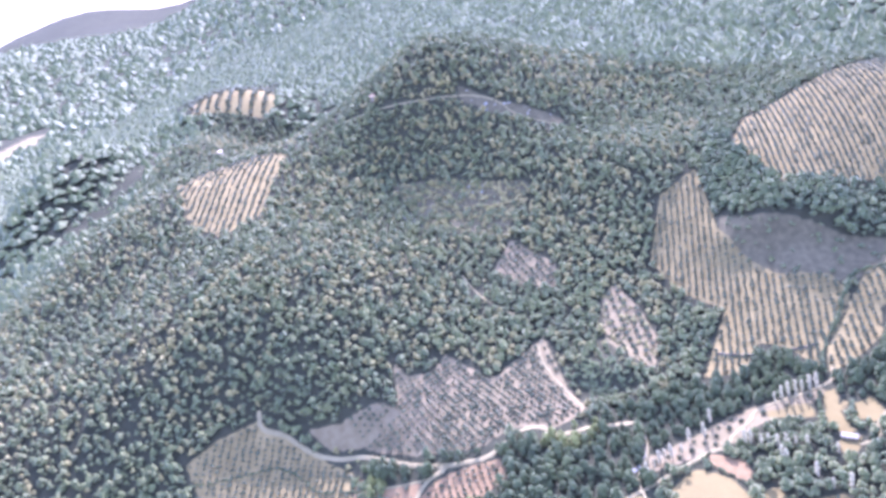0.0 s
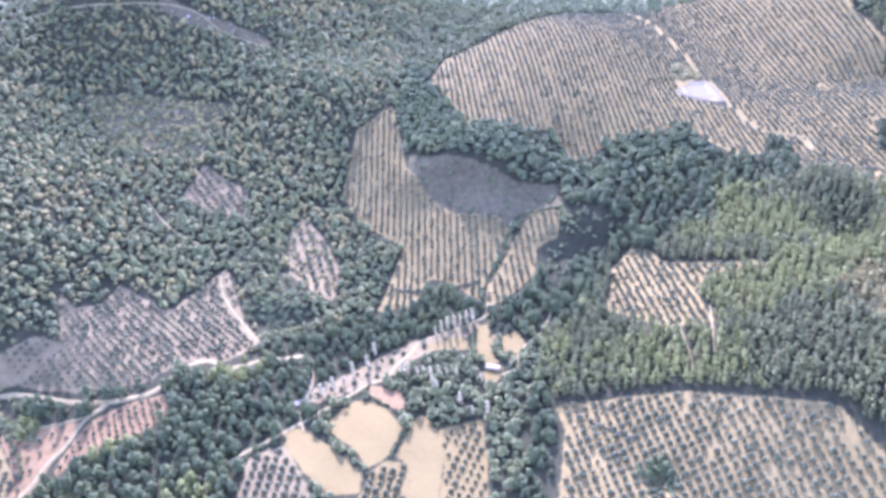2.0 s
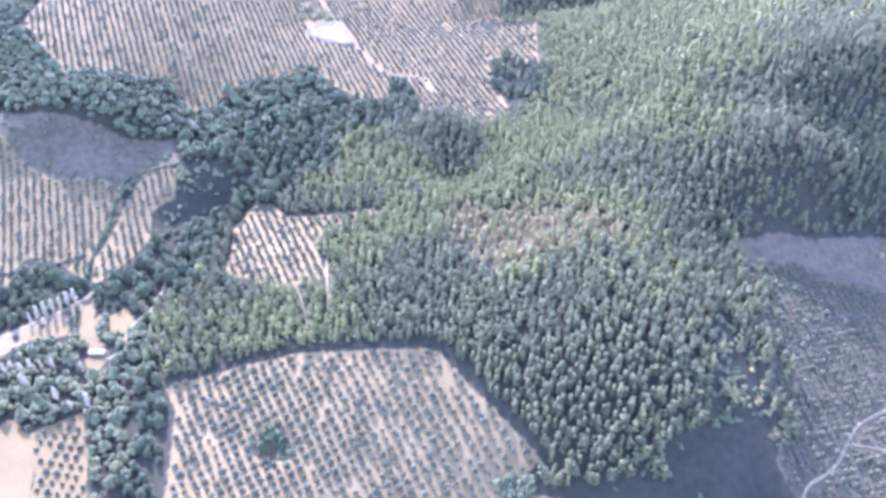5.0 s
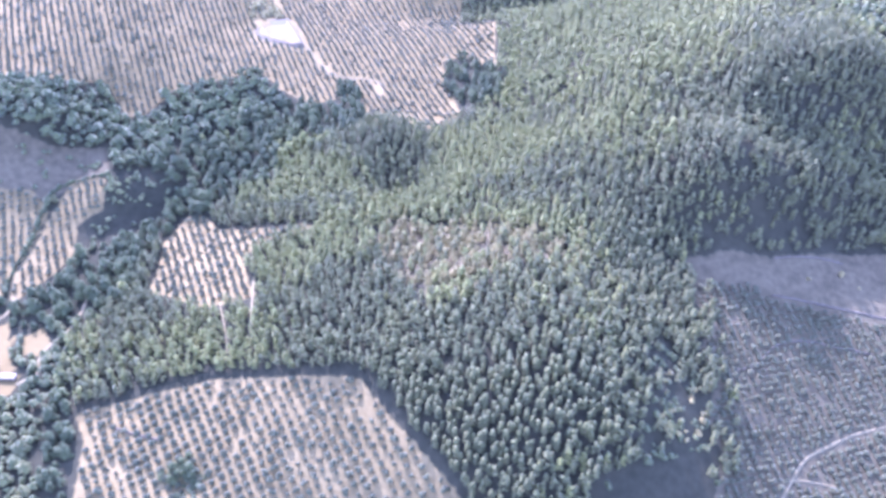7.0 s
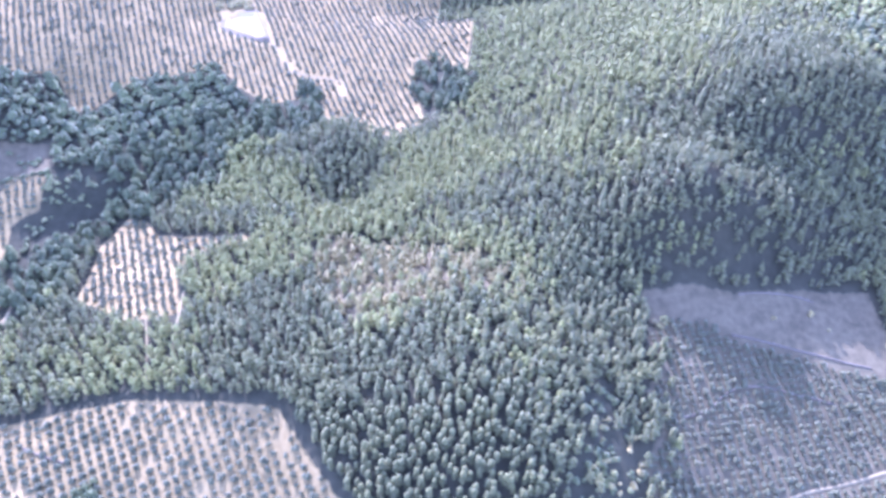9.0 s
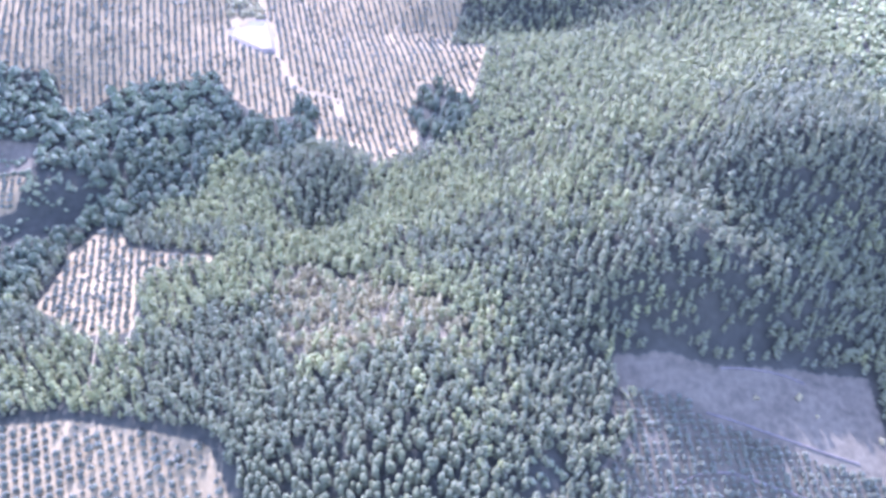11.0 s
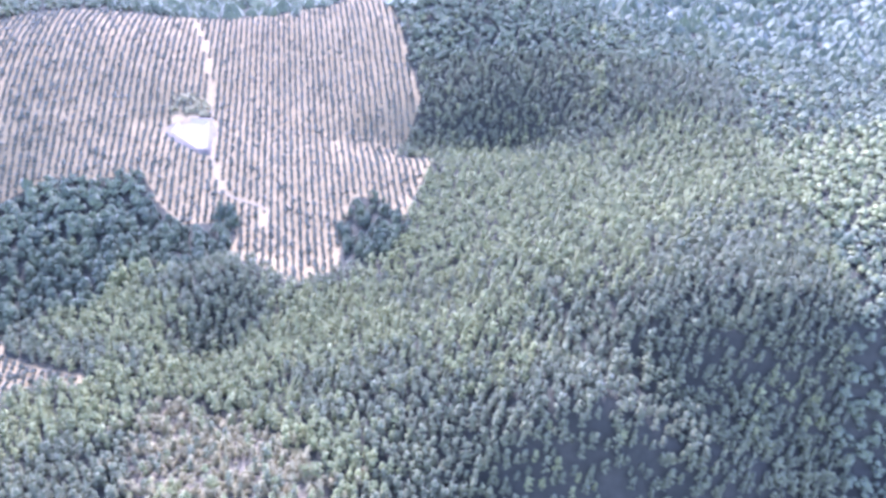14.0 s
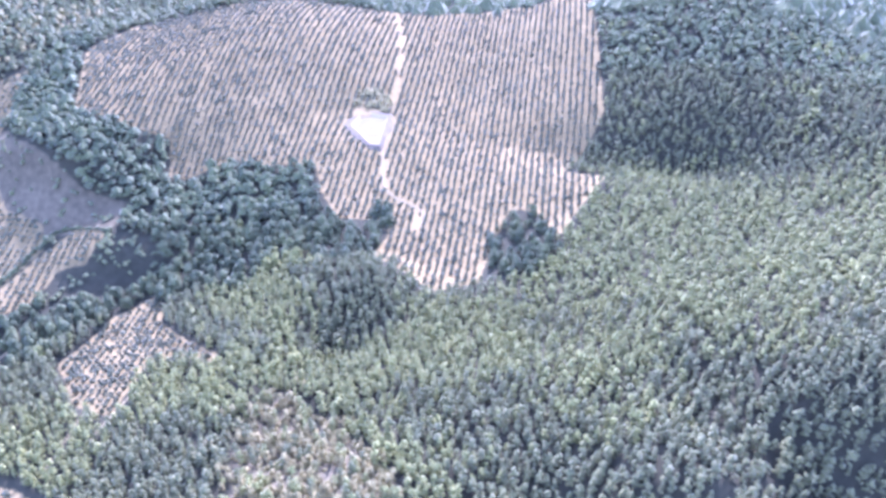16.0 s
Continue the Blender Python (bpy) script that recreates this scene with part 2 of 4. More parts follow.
HIGH_STRIP = [(-51, 504), (-73, 504), (-85, 472), (-100, 435), (-100, 414), (-83, 428), (-68, 448), (-67, 472), (-52, 482)]
CLUSTER_E = [(-251, 505), (-227, 476), (-211, 449), (-209, 418), (-231, 426), (-247, 441), (-258, 486)]
CLUSTER_D = [(-346, 543), (-301, 518), (-296, 493), (-324, 493), (-352, 508)]
SMALL_GROVE = [(-19, 413), (-15, 433), (-14, 458), (-1, 478), (12, 474), (22, 458), (50, 446), (78, 436), (82, 430), (48, 432), (38, 420), (42, 398), (47, 384), (16, 388)]
NEAR_GROVE = [(-51, 333), (-9, 336), (27, 336), (72, 325), (100, 315), (114, 290), (142, 246), (120, 236), (140, 232),
              (159, 223), (189, 196), (118, 200), (0, 190), (-58, 195), (-49, 259), (-46, 283), (-44, 317)]
GROVE_SIDE = [(-56, 350), (-63, 342), (-68, 317), (-62, 291), (-72, 278), (-76, 240), (-56, 240), (-53, 262), (-50, 290), (-49, 318), (-54, 335)]
EAST_GROVE = [(299, 350), (329, 347), (342, 338), (356, 332), (388, 324), (440, 312), (440, 150), (292, 165), (266, 231), (278, 252), (274, 272), (290, 288), (284, 306), (300, 322), (292, 336)]
BIG_GROVE = [(-124, 573), (-166, 643), (-161, 692), (-108, 746), (-33, 811), (60, 870), (175, 896), (212, 775), (229, 720),
             (215, 662), (246, 661), (239, 631), (229, 582), (214, 610), (193, 612), (191, 575), (195, 540), (172, 520),
             (127, 536), (126, 563), (107, 570), (89, 565), (66, 585), (50, 607), (23, 592), (-8, 589), (-31, 567), (-43, 565), (-57, 589)]
RIDGE_GROVE = [(-710, 564), (-702, 600), (-640, 628), (-607, 625), (-585, 545), (-573, 506), (-597, 478), (-649, 502)]
FAR_GROVE = [(-1465, 1377), (-1370, 1418), (-1013, 1189), (-826, 919), (-831, 882), (-944, 871)]
FIELD_A = [(-184, 308), (-171, 329), (-152, 325), (-139, 310), (-145, 289), (-153, 279), (-166, 292), (-178, 298)]
FIELD_B = [(-207, 296), (-198, 301), (-189, 295), (-177, 290), (-157, 275), (-155, 262), (-171, 258), (-188, 270), (-202, 284)]
FIELD_C = [(-127, 322), (-134, 319), (-139, 292), (-131, 284), (-127, 258), (-113, 258), (-113, 285), (-114, 305)]
FIELD_D = [(-119, 313), (-93, 323), (-88, 300), (-84, 258), (-112, 258), (-112, 290)]
CLEAR_A = [(-138, 382), (-130, 383), (-120, 389), (-112, 390), (-107, 379), (-117, 377), (-134, 377)]
CLEAR_B = [(-105, 398), (-97, 401), (-92, 375), (-85, 366), (-93, 364), (-101, 372)]
CLEAR_C = [(-94, 396), (-87, 388), (-77, 395), (-70, 383), (-76, 373), (-82, 378), (-86, 373)]
CLEAR_D = [(-167, 342), (-145, 340), (-141, 327), (-145, 323), (-162, 331)]
FARM_GROVE = [(-200, 332), (-157, 375), (-144, 386), (-103, 402), (-101, 395), (-135, 374), (-153, 353), (-197, 319)]
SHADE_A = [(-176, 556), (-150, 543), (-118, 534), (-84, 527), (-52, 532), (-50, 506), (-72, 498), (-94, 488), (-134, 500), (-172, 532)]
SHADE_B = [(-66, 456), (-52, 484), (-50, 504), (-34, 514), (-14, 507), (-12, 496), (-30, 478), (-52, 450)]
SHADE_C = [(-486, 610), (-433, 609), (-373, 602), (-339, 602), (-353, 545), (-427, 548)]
SHADE_D = [(-267, 407), (-238, 420), (-217, 401), (-243, 378)]
EAST_BARE = [(296, 364), (320, 366), (350, 362), (400, 368), (440, 368), (440, 312), (388, 324), (356, 332), (342, 338), (329, 347), (298, 350)]
EAST_STEEP = [(296, 364), (302, 384), (330, 392), (356, 386), (400, 380), (445, 384), (445, 368), (400, 368), (350, 362), (320, 366)]
EAST_SPARSE = [(330, 392), (345, 440), (400, 452), (470, 450), (470, 380), (400, 380), (356, 386)]
BROWN = [(120, 410), (137, 420), (156, 410), (193, 393), (221, 370), (219, 360), (141, 349), (122, 385)]
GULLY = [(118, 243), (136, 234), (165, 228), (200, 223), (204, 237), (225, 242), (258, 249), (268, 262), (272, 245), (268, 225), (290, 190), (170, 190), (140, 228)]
THIN_EDGE = [(250, 305), (264, 305), (276, 272), (268, 252), (230, 243), (234, 258), (246, 275)]
LOWER_SIDE = [(-448, 328), (-424, 338), (-398, 358), (-383, 356), (-396, 341), (-403, 326), (-428, 321)]
ROADSIDE = [(-402, 306), (-373, 301), (-346, 304), (-352, 284), (-360, 256), (-374, 256), (-380, 274), (-394, 288)]
YARD = [(-97, 360), (-84, 362), (-86, 350), (-94, 350)]
FIELD_EDGE = [(-222, 276), (-203, 287), (-180, 256), (-180, 245), (-220, 250)]
ORCHARD_SOUTH = [(-155, 256), (-152, 277), (-144, 287), (-132, 286), (-127, 256)]
FIELDS_WEST = [(-2011, 1197), (-1987, 1355), (-1989, 1433), (-1880, 1393), (-1867, 1126)]
FIELDS_FAR = [(-2581, 1502), (-2605, 1644), (-2483, 1651), (-2307, 1540), (-2424, 1422)]
FIELDS_VALLEY = [(-2572, 1378), (-2489, 1418), (-2314, 1290), (-2454, 1291)]
STRAW_BIT = [(-478, 243), (-467, 246), (-433, 241), (-446, 231), (-474, 236)]
ROAD_CLUMP = [(-404, 306), (-378, 308), (-373, 292), (-394, 290)]
RIDGE_TOP = [(-425, 692), (-384, 684), (-323, 690), (-323, 679), (-384, 670), (-420, 678)]
SOIL = [LOWER_GROVE, LOWER_SIDE, CLUSTER_E, CLUSTER_D,
        FARM_GROVE, FIELD_EDGE, FIELDS_WEST, FIELDS_FAR, FIELDS_VALLEY]
PALE = [WEST_GROVE, NEAR_GROVE, FAR_GROVE, BIG_GROVE, RIDGE_GROVE, HIGH_FIELD, HIGH_STRIP, SMALL_GROVE]
STRAW = [STRAW_BIT, YARD, FIELD_D, ORCHARD_SOUTH, FIELD_A, FIELD_B, FIELD_C, CLEAR_A, CLEAR_B, CLEAR_C]
LEDGES = [(-463, 569), (-450, 566), (-432, 554), (-434, 549), (-452, 560)]
POND_BACK = [(41, 698), (55, 713), (67, 706), (72, 690), (51, 688), (44, 680)]
NOTCH_WOOD = [(189, 578), (193, 612), (213, 610), (229, 584), (236, 570), (222, 548), (198, 545)]
TRACK_CLUMP = [(115, 590), (106, 578), (112, 562), (125, 570)]
# real scrub, but on SHADE_A and EAST_BARE its dark colour stands in for shade
SCRUB_AND_SHADE = [BROWN, RIDGE_TOP, EAST_GROVE, EAST_BARE, SHADE_A, SHADE_C]
RED = [RED_GROVE, CLEAR_D, ROADSIDE]
ROADS = {
    "valley": ([(-484, 328), (-478, 318), (-462, 320), (-448, 317), (-433, 315), (-416, 317), (-398, 321), (-377, 319), (-350, 316), (-329, 316), (-304, 320), (-294, 330), (-285, 343), (-272, 347), (-258, 342), (-238, 352), (-212, 362)], 3.4),
    "farm": ([(-235, 270), (-212, 291), (-194, 310), (-181, 326), (-166, 343), (-157, 349), (-154, 358), (-145, 373), (-139, 385), (-100, 407), (-98, 420)], 2.4),
    "farm_yard": ([(-55, 419), (-56, 408), (-61, 392), (-70, 382), (-75, 372), (-75, 362), (-85, 357)], 1.8),
    "west": ([(-370, 240), (-366, 253), (-361, 263), (-357, 276), (-349, 289), (-343, 305), (-331, 315)], 3.2),
    "bush": ([(-376, 300), (-346, 306), (-332, 312)], 1.6),
    "reservoir": ([(140, 573), (139, 590), (109, 601), (97, 618), (87, 642)], 1.5),
    "pond": ([(87, 642), (78, 676), (68, 705), (58, 738), (37, 794), (10, 846)], 0.5),
    "ridge": ([(-720, 560), (-700, 622), (-650, 652), (-592, 668), (-535, 675), (-465, 676), (-395, 685), (-360, 673), (-320, 678)], 1.4),
    "east": ([(420, 268), (379, 261), (360, 259), (345, 255), (328, 250), (315, 240), (305, 231), (293, 225), (281, 220), (270, 206)], 1.5),
    "east_spur": ([(315, 240), (324, 239), (338, 235)], 1.1),
    "hill": ([(-377, 496), (-357, 477), (-340, 466), (-314, 456)], 1.6),
    "terrace": ([(-292, 446), (-293, 423), (-278, 400), (-248, 371)], 1.6),
    "channel": ([(-210, 363), (-203, 344), (-201, 331), (-203, 315), (-196, 298)], 1.4),
    "far": ([(-2663, 1545), (-2485, 1417), (-2300, 1297), (-2148, 1144), (-2036, 1044), (-1930, 922)], 7.0),
    "wood": ([(45, 402), (44, 380), (43, 360)], 1.2),
    "wood_west": ([(25, 388), (29, 365), (30, 350)], 0.8),
}


def spread(core0, core1, step, end0, end1):
    """Grid lines: even in the middle, wider and wider towards the ends."""
    values = list(np.arange(core0, core1 + step / 2, step))
    for end, sign in ((end0, -1), (end1, 1)):
        gap, at, more = step, values[0] if sign < 0 else values[-1], []
        while (at - end) * sign < 0:
            gap = min(gap * 1.12, 130)
            at += sign * gap
            more.append(at)
        values = more[::-1] + values if sign < 0 else values + more
    return np.array(values)


def mesh_from(name, verts, faces, materials, slots=None, smooth=False):
    """A mesh from arrays of places and of triangles or quads."""
    verts, faces = np.asarray(verts, np.float32), np.asarray(faces, np.int32)
    me = bpy.data.meshes.new(name)
    n, k = faces.shape
    me.vertices.add(len(verts)), me.loops.add(n * k), me.polygons.add(n)
    me.vertices.foreach_set("co", verts.ravel())
    me.loops.foreach_set("vertex_index", faces.ravel())
    me.polygons.foreach_set("loop_start", np.arange(0, n * k, k, dtype=np.int32))
    if slots is not None:
        me.polygons.foreach_set("material_index", np.asarray(slots, np.int32))
    me.polygons.foreach_set("use_smooth", np.full(n, smooth))
    for m in materials:
        me.materials.append(m)
    me.update(calc_edges=True)
    return me


def build_ground():
    xs, ys = spread(-560, 480, 3.5, -4600, 4600), spread(190, 830, 3.5, -1500, 4700)
    x, y = np.meshgrid(xs, ys)
    x, y = x.ravel(), y.ravel()
    cols, rows = len(xs), len(ys)
    a = (np.arange(rows - 1)[:, None] * cols + np.arange(cols - 1)[None]).ravel()
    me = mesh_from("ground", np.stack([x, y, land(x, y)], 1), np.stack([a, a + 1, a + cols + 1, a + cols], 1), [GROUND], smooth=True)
    for name, polys in (("soil", SOIL), ("pale", PALE), ("straw", STRAW), ("scrub", SCRUB_AND_SHADE), ("red", RED)):
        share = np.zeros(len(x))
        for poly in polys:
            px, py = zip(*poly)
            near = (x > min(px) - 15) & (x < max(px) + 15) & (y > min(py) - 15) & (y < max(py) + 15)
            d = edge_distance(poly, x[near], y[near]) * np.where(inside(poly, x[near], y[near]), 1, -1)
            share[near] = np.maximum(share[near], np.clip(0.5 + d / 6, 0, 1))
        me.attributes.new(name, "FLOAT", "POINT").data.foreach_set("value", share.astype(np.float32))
    tagged(new("ground", me), "hilly dry ground of pale soil, scrub and forest floor", "ground", kind="structure")


build_ground()


def smooth_line(line, step):
    """Points along a soft curve through the given ones, about step apart."""
    p = np.array([line[0], *line, line[-1]], float)
    out = []
    for i in range(1, len(p) - 2):
        n = max(2, int(np.hypot(*(p[i + 1] - p[i])) / step))
        for s in np.arange(n) / n:
            out.append(0.5 * (2 * p[i] + (p[i + 1] - p[i - 1]) * s + (2 * p[i - 1] - 5 * p[i] + 4 * p[i + 1] - p[i + 2]) * s * s
                              + (3 * p[i] - p[i - 1] - 3 * p[i + 1] + p[i + 2]) * s ** 3))
    return np.array(out + [p[-1]])


def build_roads():
    rng = np.random.default_rng(3)
    for line, width in ROADS.values():
        p = smooth_line(line, 3.0)
        d = np.gradient(p, axis=0)
        d /= np.hypot(*d.T)[:, None] + 1e-9
        side = np.stack([-d[:, 1], d[:, 0]], 1)
        half = width / 2 * (1 + 0.35 * (rng.random((len(p), 2)) - 0.4))
        lanes = [p + side * half[:, :1], p + side * half[:, :1] * 0.4, p - side * half[:, 1:] * 0.4, p - side * half[:, 1:]]
        v = np.concatenate([np.c_[lane, land(lane[:, 0], lane[:, 1]) + lift] for lane, lift in zip(lanes, (0.1, 0.45, 0.45, 0.1))])
        n = len(p)
        a = np.concatenate([np.arange(n - 1) + k * n for k in range(3)])
        me = mesh_from("dirt_track", v, np.stack([a, a + n, a + n + 1, a + 1], 1), [DIRT], smooth=True)
        tagged(new("dirt_track", me), "pale unpaved dirt track winding over dry ground", "track", "dirt tracks", "structure")


build_roads()

# ---- trees ----
ICO = np.array([(0, 0, -1), (0.72, -0.53, -0.45), (-0.28, -0.85, -0.45), (-0.89, 0, -0.45), (-0.28, 0.85, -0.45), (0.72, 0.53, -0.45),
                (0.28, -0.85, 0.45), (-0.72, -0.53, 0.45), (-0.72, 0.53, 0.45), (0.28, 0.85, 0.45), (0.89, 0, 0.45), (0, 0, 1)])
ICO_F = np.array([(0, 2, 1), (0, 3, 2), (0, 4, 3), (0, 5, 4), (0, 1, 5), (1, 2, 6), (2, 3, 7), (3, 4, 8), (4, 5, 9), (5, 1, 10),
                  (1, 6, 10), (2, 7, 6), (3, 8, 7), (4, 9, 8), (5, 10, 9), (6, 7, 11), (7, 8, 11), (8, 9, 11), (9, 10, 11), (10, 6, 11)])


OCTA = np.array([(0, 0, -1), (1, 0, -0.1), (0.3, 0.95, 0.1), (-0.8, 0.6, -0.1), (-0.8, -0.6, 0.1), (0.3, -0.95, -0.1), (0.1, 0, 1)]) * 1.08
DOME_F = np.array([(1, 2, 6), (2, 3, 6), (3, 4, 6), (4, 5, 6), (5, 1, 6)])
OCTA_F = np.array([(0, 2, 1), (0, 3, 2), (0, 4, 3), (0, 5, 4), (0, 1, 5), (1, 2, 6), (2, 3, 6), (3, 4, 6), (4, 5, 6), (5, 1, 6)])


def crown(rng, clumps, width, low, high, size, solid=(ICO, ICO_F)):
    """A crown of uneven leaf clumps, set over a dome between two heights."""
    verts, faces = [], []
    for i in range(clumps):
        turn = i * 2.4 + rng.random()
        up = (i + 0.5) / clumps
        out = width / 2 * math.sqrt(max(0.0, 1 - up ** 1.7)) * (0.45 + 0.5 * rng.random())
        at = np.array([out * math.cos(turn), out * math.sin(turn), low + (high - low - size * 0.5) * up])
        r = size * (0.65 + 0.8 * rng.random()) * np.array([1, 1, 0.85])
        spin = rng.random() * 6.28
        c, s = math.cos(spin), math.sin(spin)
        v = solid[0] * (0.78 + 0.5 * rng.random((len(solid[0]), 1))) * r
        v = v @ np.array([(c, s, 0), (-s, c, 0), (0, 0, 1)])
        faces.append(solid[1] + len(solid[0]) * i)
        verts.append(v + at)
    return np.concatenate(verts), np.concatenate(faces)


def trunk(height, r, sides=3, lean=0.2):
    a = np.arange(sides) * 2 * math.pi / sides
    ring = np.stack([np.cos(a), np.sin(a), 0 * a], 1)
    v = np.concatenate([ring * r - (0, 0, 0.6), ring * r * 0.5 + (lean, 0, height)])
    i = np.arange(sides)
    j = (i + 1) % sides
    return v, np.concatenate([np.stack([i, j, i + sides], 1), np.stack([j, j + sides, i + sides], 1)])


def tree_kinds(seed, count, clumps, width, low, high, size, stem, solid=(ICO, ICO_F), trunks=True):
    """Some trees of one kind: places, triangles and slots (0: leaves, 1: bark)."""
    rng = np.random.default_rng(seed)
    kinds = []
    for _ in range(count):
        v, f = crown(rng, clumps, width * (0.85 + 0.3 * rng.random()), low, high * (0.9 + 0.2 * rng.random()), size, solid)
        tv, tf = trunk((low + high) / 2, stem)
        tf = tf if trunks else tf[:0]
        kinds.append((np.concatenate([v, tv]), np.concatenate([f, tf + len(v)]), np.r_[np.zeros(len(f), int), np.ones(len(tf), int)]))
    return kinds


def wood(name, places, kinds, leaves, label, category, seed, grow=0.25, base=1.0):
    """Many trees in one mesh, each turned and sized its own way."""
    if not len(places):
        return
    rng = np.random.default_rng(seed)
    which, turn = rng.integers(0, len(kinds), len(places)), rng.random(len(places)) * 6.283
    scale = base * (1 + grow * (rng.random(len(places)) * 2 - 1))
    z = land(places[:, 0], places[:, 1])
    verts, faces, slots, at = [], [], [], 0
    for k, (v, f, s) in enumerate(kinds):
        pick = which == k
        n = pick.sum()
        if not n:
            continue
        c, si, sc = np.cos(turn[pick])[:, None], np.sin(turn[pick])[:, None], scale[pick][:, None]
        tall = sc * (0.85 + 0.3 * rng.random((n, 1)))
        x = (v[None, :, 0] * c - v[None, :, 1] * si) * sc + places[pick, 0][:, None]
        y = (v[None, :, 0] * si + v[None, :, 1] * c) * sc + places[pick, 1][:, None]
        verts.append(np.stack([x, y, v[None, :, 2] * tall + z[pick][:, None]], -1).reshape(-1, 3))
        faces.append((f[None] + (at + np.arange(n) * len(v))[:, None, None]).reshape(-1, 3))
        slots.append(np.tile(s, n))
        at += n * len(v)
    me = mesh_from(name, np.concatenate(verts), np.concatenate(faces), [leaves, BARK], np.concatenate(slots))
    tagged(new(name, me), label, category, kind="stuff")


def lattice(poly, origin, along, gap_along, gap_across, shake, seed, inset=1.5, keep=0.985):
    """Places in straight planted rows within an outline; along: a step of the rows' direction on the plan."""
    rng = np.random.default_rng(seed)
    a = np.array(along, float)
    a /= np.hypot(*a)
    b = np.array([-a[1], a[0]])
    px, py = np.array(poly).T
    reach = math.hypot(max(px) - min(px), max(py) - min(py))
    n, m = int(reach / gap_along) + 2, int(reach / gap_across) + 2
    i, j = np.meshgrid(np.arange(-n, n), np.arange(-m, m))
    p = np.array(origin) + i.ravel()[:, None] * a * gap_along + j.ravel()[:, None] * b * gap_across
    p = p + (rng.random(p.shape) - 0.5) * shake
    x, y = p.T
    ok = inside(poly, x, y) & (edge_distance(poly, x, y) > inset) & (rng.random(len(p)) < keep)
    return p[ok]


RESERVOIR = [(83, 643), (76, 642), (51, 661), (51, 683), (73, 684)]
HOUSES = [(-90, 362, 80, 3.2, 8.5), (-784, 722, 40, 8.0, 16.0), (-1398, 1166, 15, 10.0, 14.0), (-1021, 718, 50, 7.0, 10.0), (-523, 690, 30, 6.0, 9.0)]


def road_clear(p, extra=1.5):
    ok = ~inside(RESERVOIR, p[:, 0], p[:, 1]) & (edge_distance(RESERVOIR, p[:, 0], p[:, 1]) > 4.5)
    for hx, hy, *_ in HOUSES[:1]:
        ok &= np.hypot(p[:, 0] - hx, p[:, 1] - hy) > 8.5
    for line, width in ROADS.values():
        ok &= edge_distance(line, p[:, 0], p[:, 1], closed=False) > width / 2 + extra
    return p[ok]


# olive trees, grove by grove: outline, a point of a row, the rows' direction, gaps, size
GROVES_EAST = [
    (NEAR_GROVE, (6, 297), (10.5, -28), 4.9, 5.0, 0.9), (SMALL_GROVE, (5, 437), (10, -41), 4.0, 4.7, 0.86),
    (EAST_GROVE, (320, 291), (3, -28), 3.3, 4.6, 0.82), (BIG_GROVE, (116, 703), (14, -63), 3.0, 4.7, 0.76),
    (LOWER_GROVE, (-340, 389), (45, -34), 4.6, 4.6, 0.82), (WEST_GROVE, (-466, 288), (8, -37), 3.6, 4.9, 0.80),
    (RED_GROVE, (-340, 290), (45, 30), 4.6, 4.6, 0.66), (HIGH_FIELD, (-148, 493), (6, -47), 3.4, 4.9, 0.76),
]
GROVES_WEST = [
    (HIGH_STRIP, (-80, 460), (10, -47), 3.4, 4.9, 0.76), (CLUSTER_D, (-320, 510), (30, -30), 5.4, 5.6, 0.9),
    (CLUSTER_E, (-230, 460), (20, -40), 7.5, 7.0, 1.0), (RIDGE_GROVE, (-664, 600), (15, -44), 4.4, 7.6, 0.95),
    (FAR_GROVE, (-1030, 1080), (30, -80), 8.0, 17.0, 2.0), (FARM_GROVE, (-150, 365), (0, 1), 7.5, 6.5, 0.75),
    (FIELD_D, (-90, 290), (3, 10), 5.2, 5.2, 0.72), (LOWER_SIDE, (-340, 389), (45, -34), 4.6, 4.6, 0.74),
    (FIELD_EDGE, (-200, 265), (0, 1), 5.5, 5.5, 0.9), (ROADSIDE, (-340, 290), (45, 30), 8.0, 9.0, 0.9), (ORCHARD_SOUTH, (-140, 275), (1, 10), 5.0, 5.0, 0.85),
]
OLIVE_KINDS = tree_kinds(11, 6, 4, 3.4, 0.5, 2.9, 1.15, 0.22, (OCTA, OCTA_F))


def olive_tree():
    """One olive tree with parts, to be copied."""
    ob = new("olive_tree")
    rng = np.random.default_rng(21)
    v, f = crown(rng, 16, 3.6, 0.6, 3.0, 0.8, (OCTA, OCTA_F))
    tv, tf = trunk(1.7, 0.26, 7, 0.15)
    for name, (pv, pf), m in (("crown", (v, f), OLIVE), ("trunk", (tv, tf), BARK)):
        new(name, mesh_from(name, pv, pf, [m])).parent = ob
    return tagged(ob, "grey-green olive tree with a round crown in a planted row", "olive tree", "olive trees of the groves")


def set_singly(first, places, sizes, started):
    """Copies of one tree at the places; the first of all takes the first place. Returns how many stand now."""
    for (x, y), s, turn in zip(places, sizes, np.random.default_rng(len(places)).random(len(places)) * 360):
        m = pose(x, y, float(land(x, y)), 0, 0, turn) @ Matrix.Scale(s, 4)
        if not started:
            first.matrix_basis = m
        else:
            copy_thing(first, m).scale = (s, s, s)
        started += 1
    return started


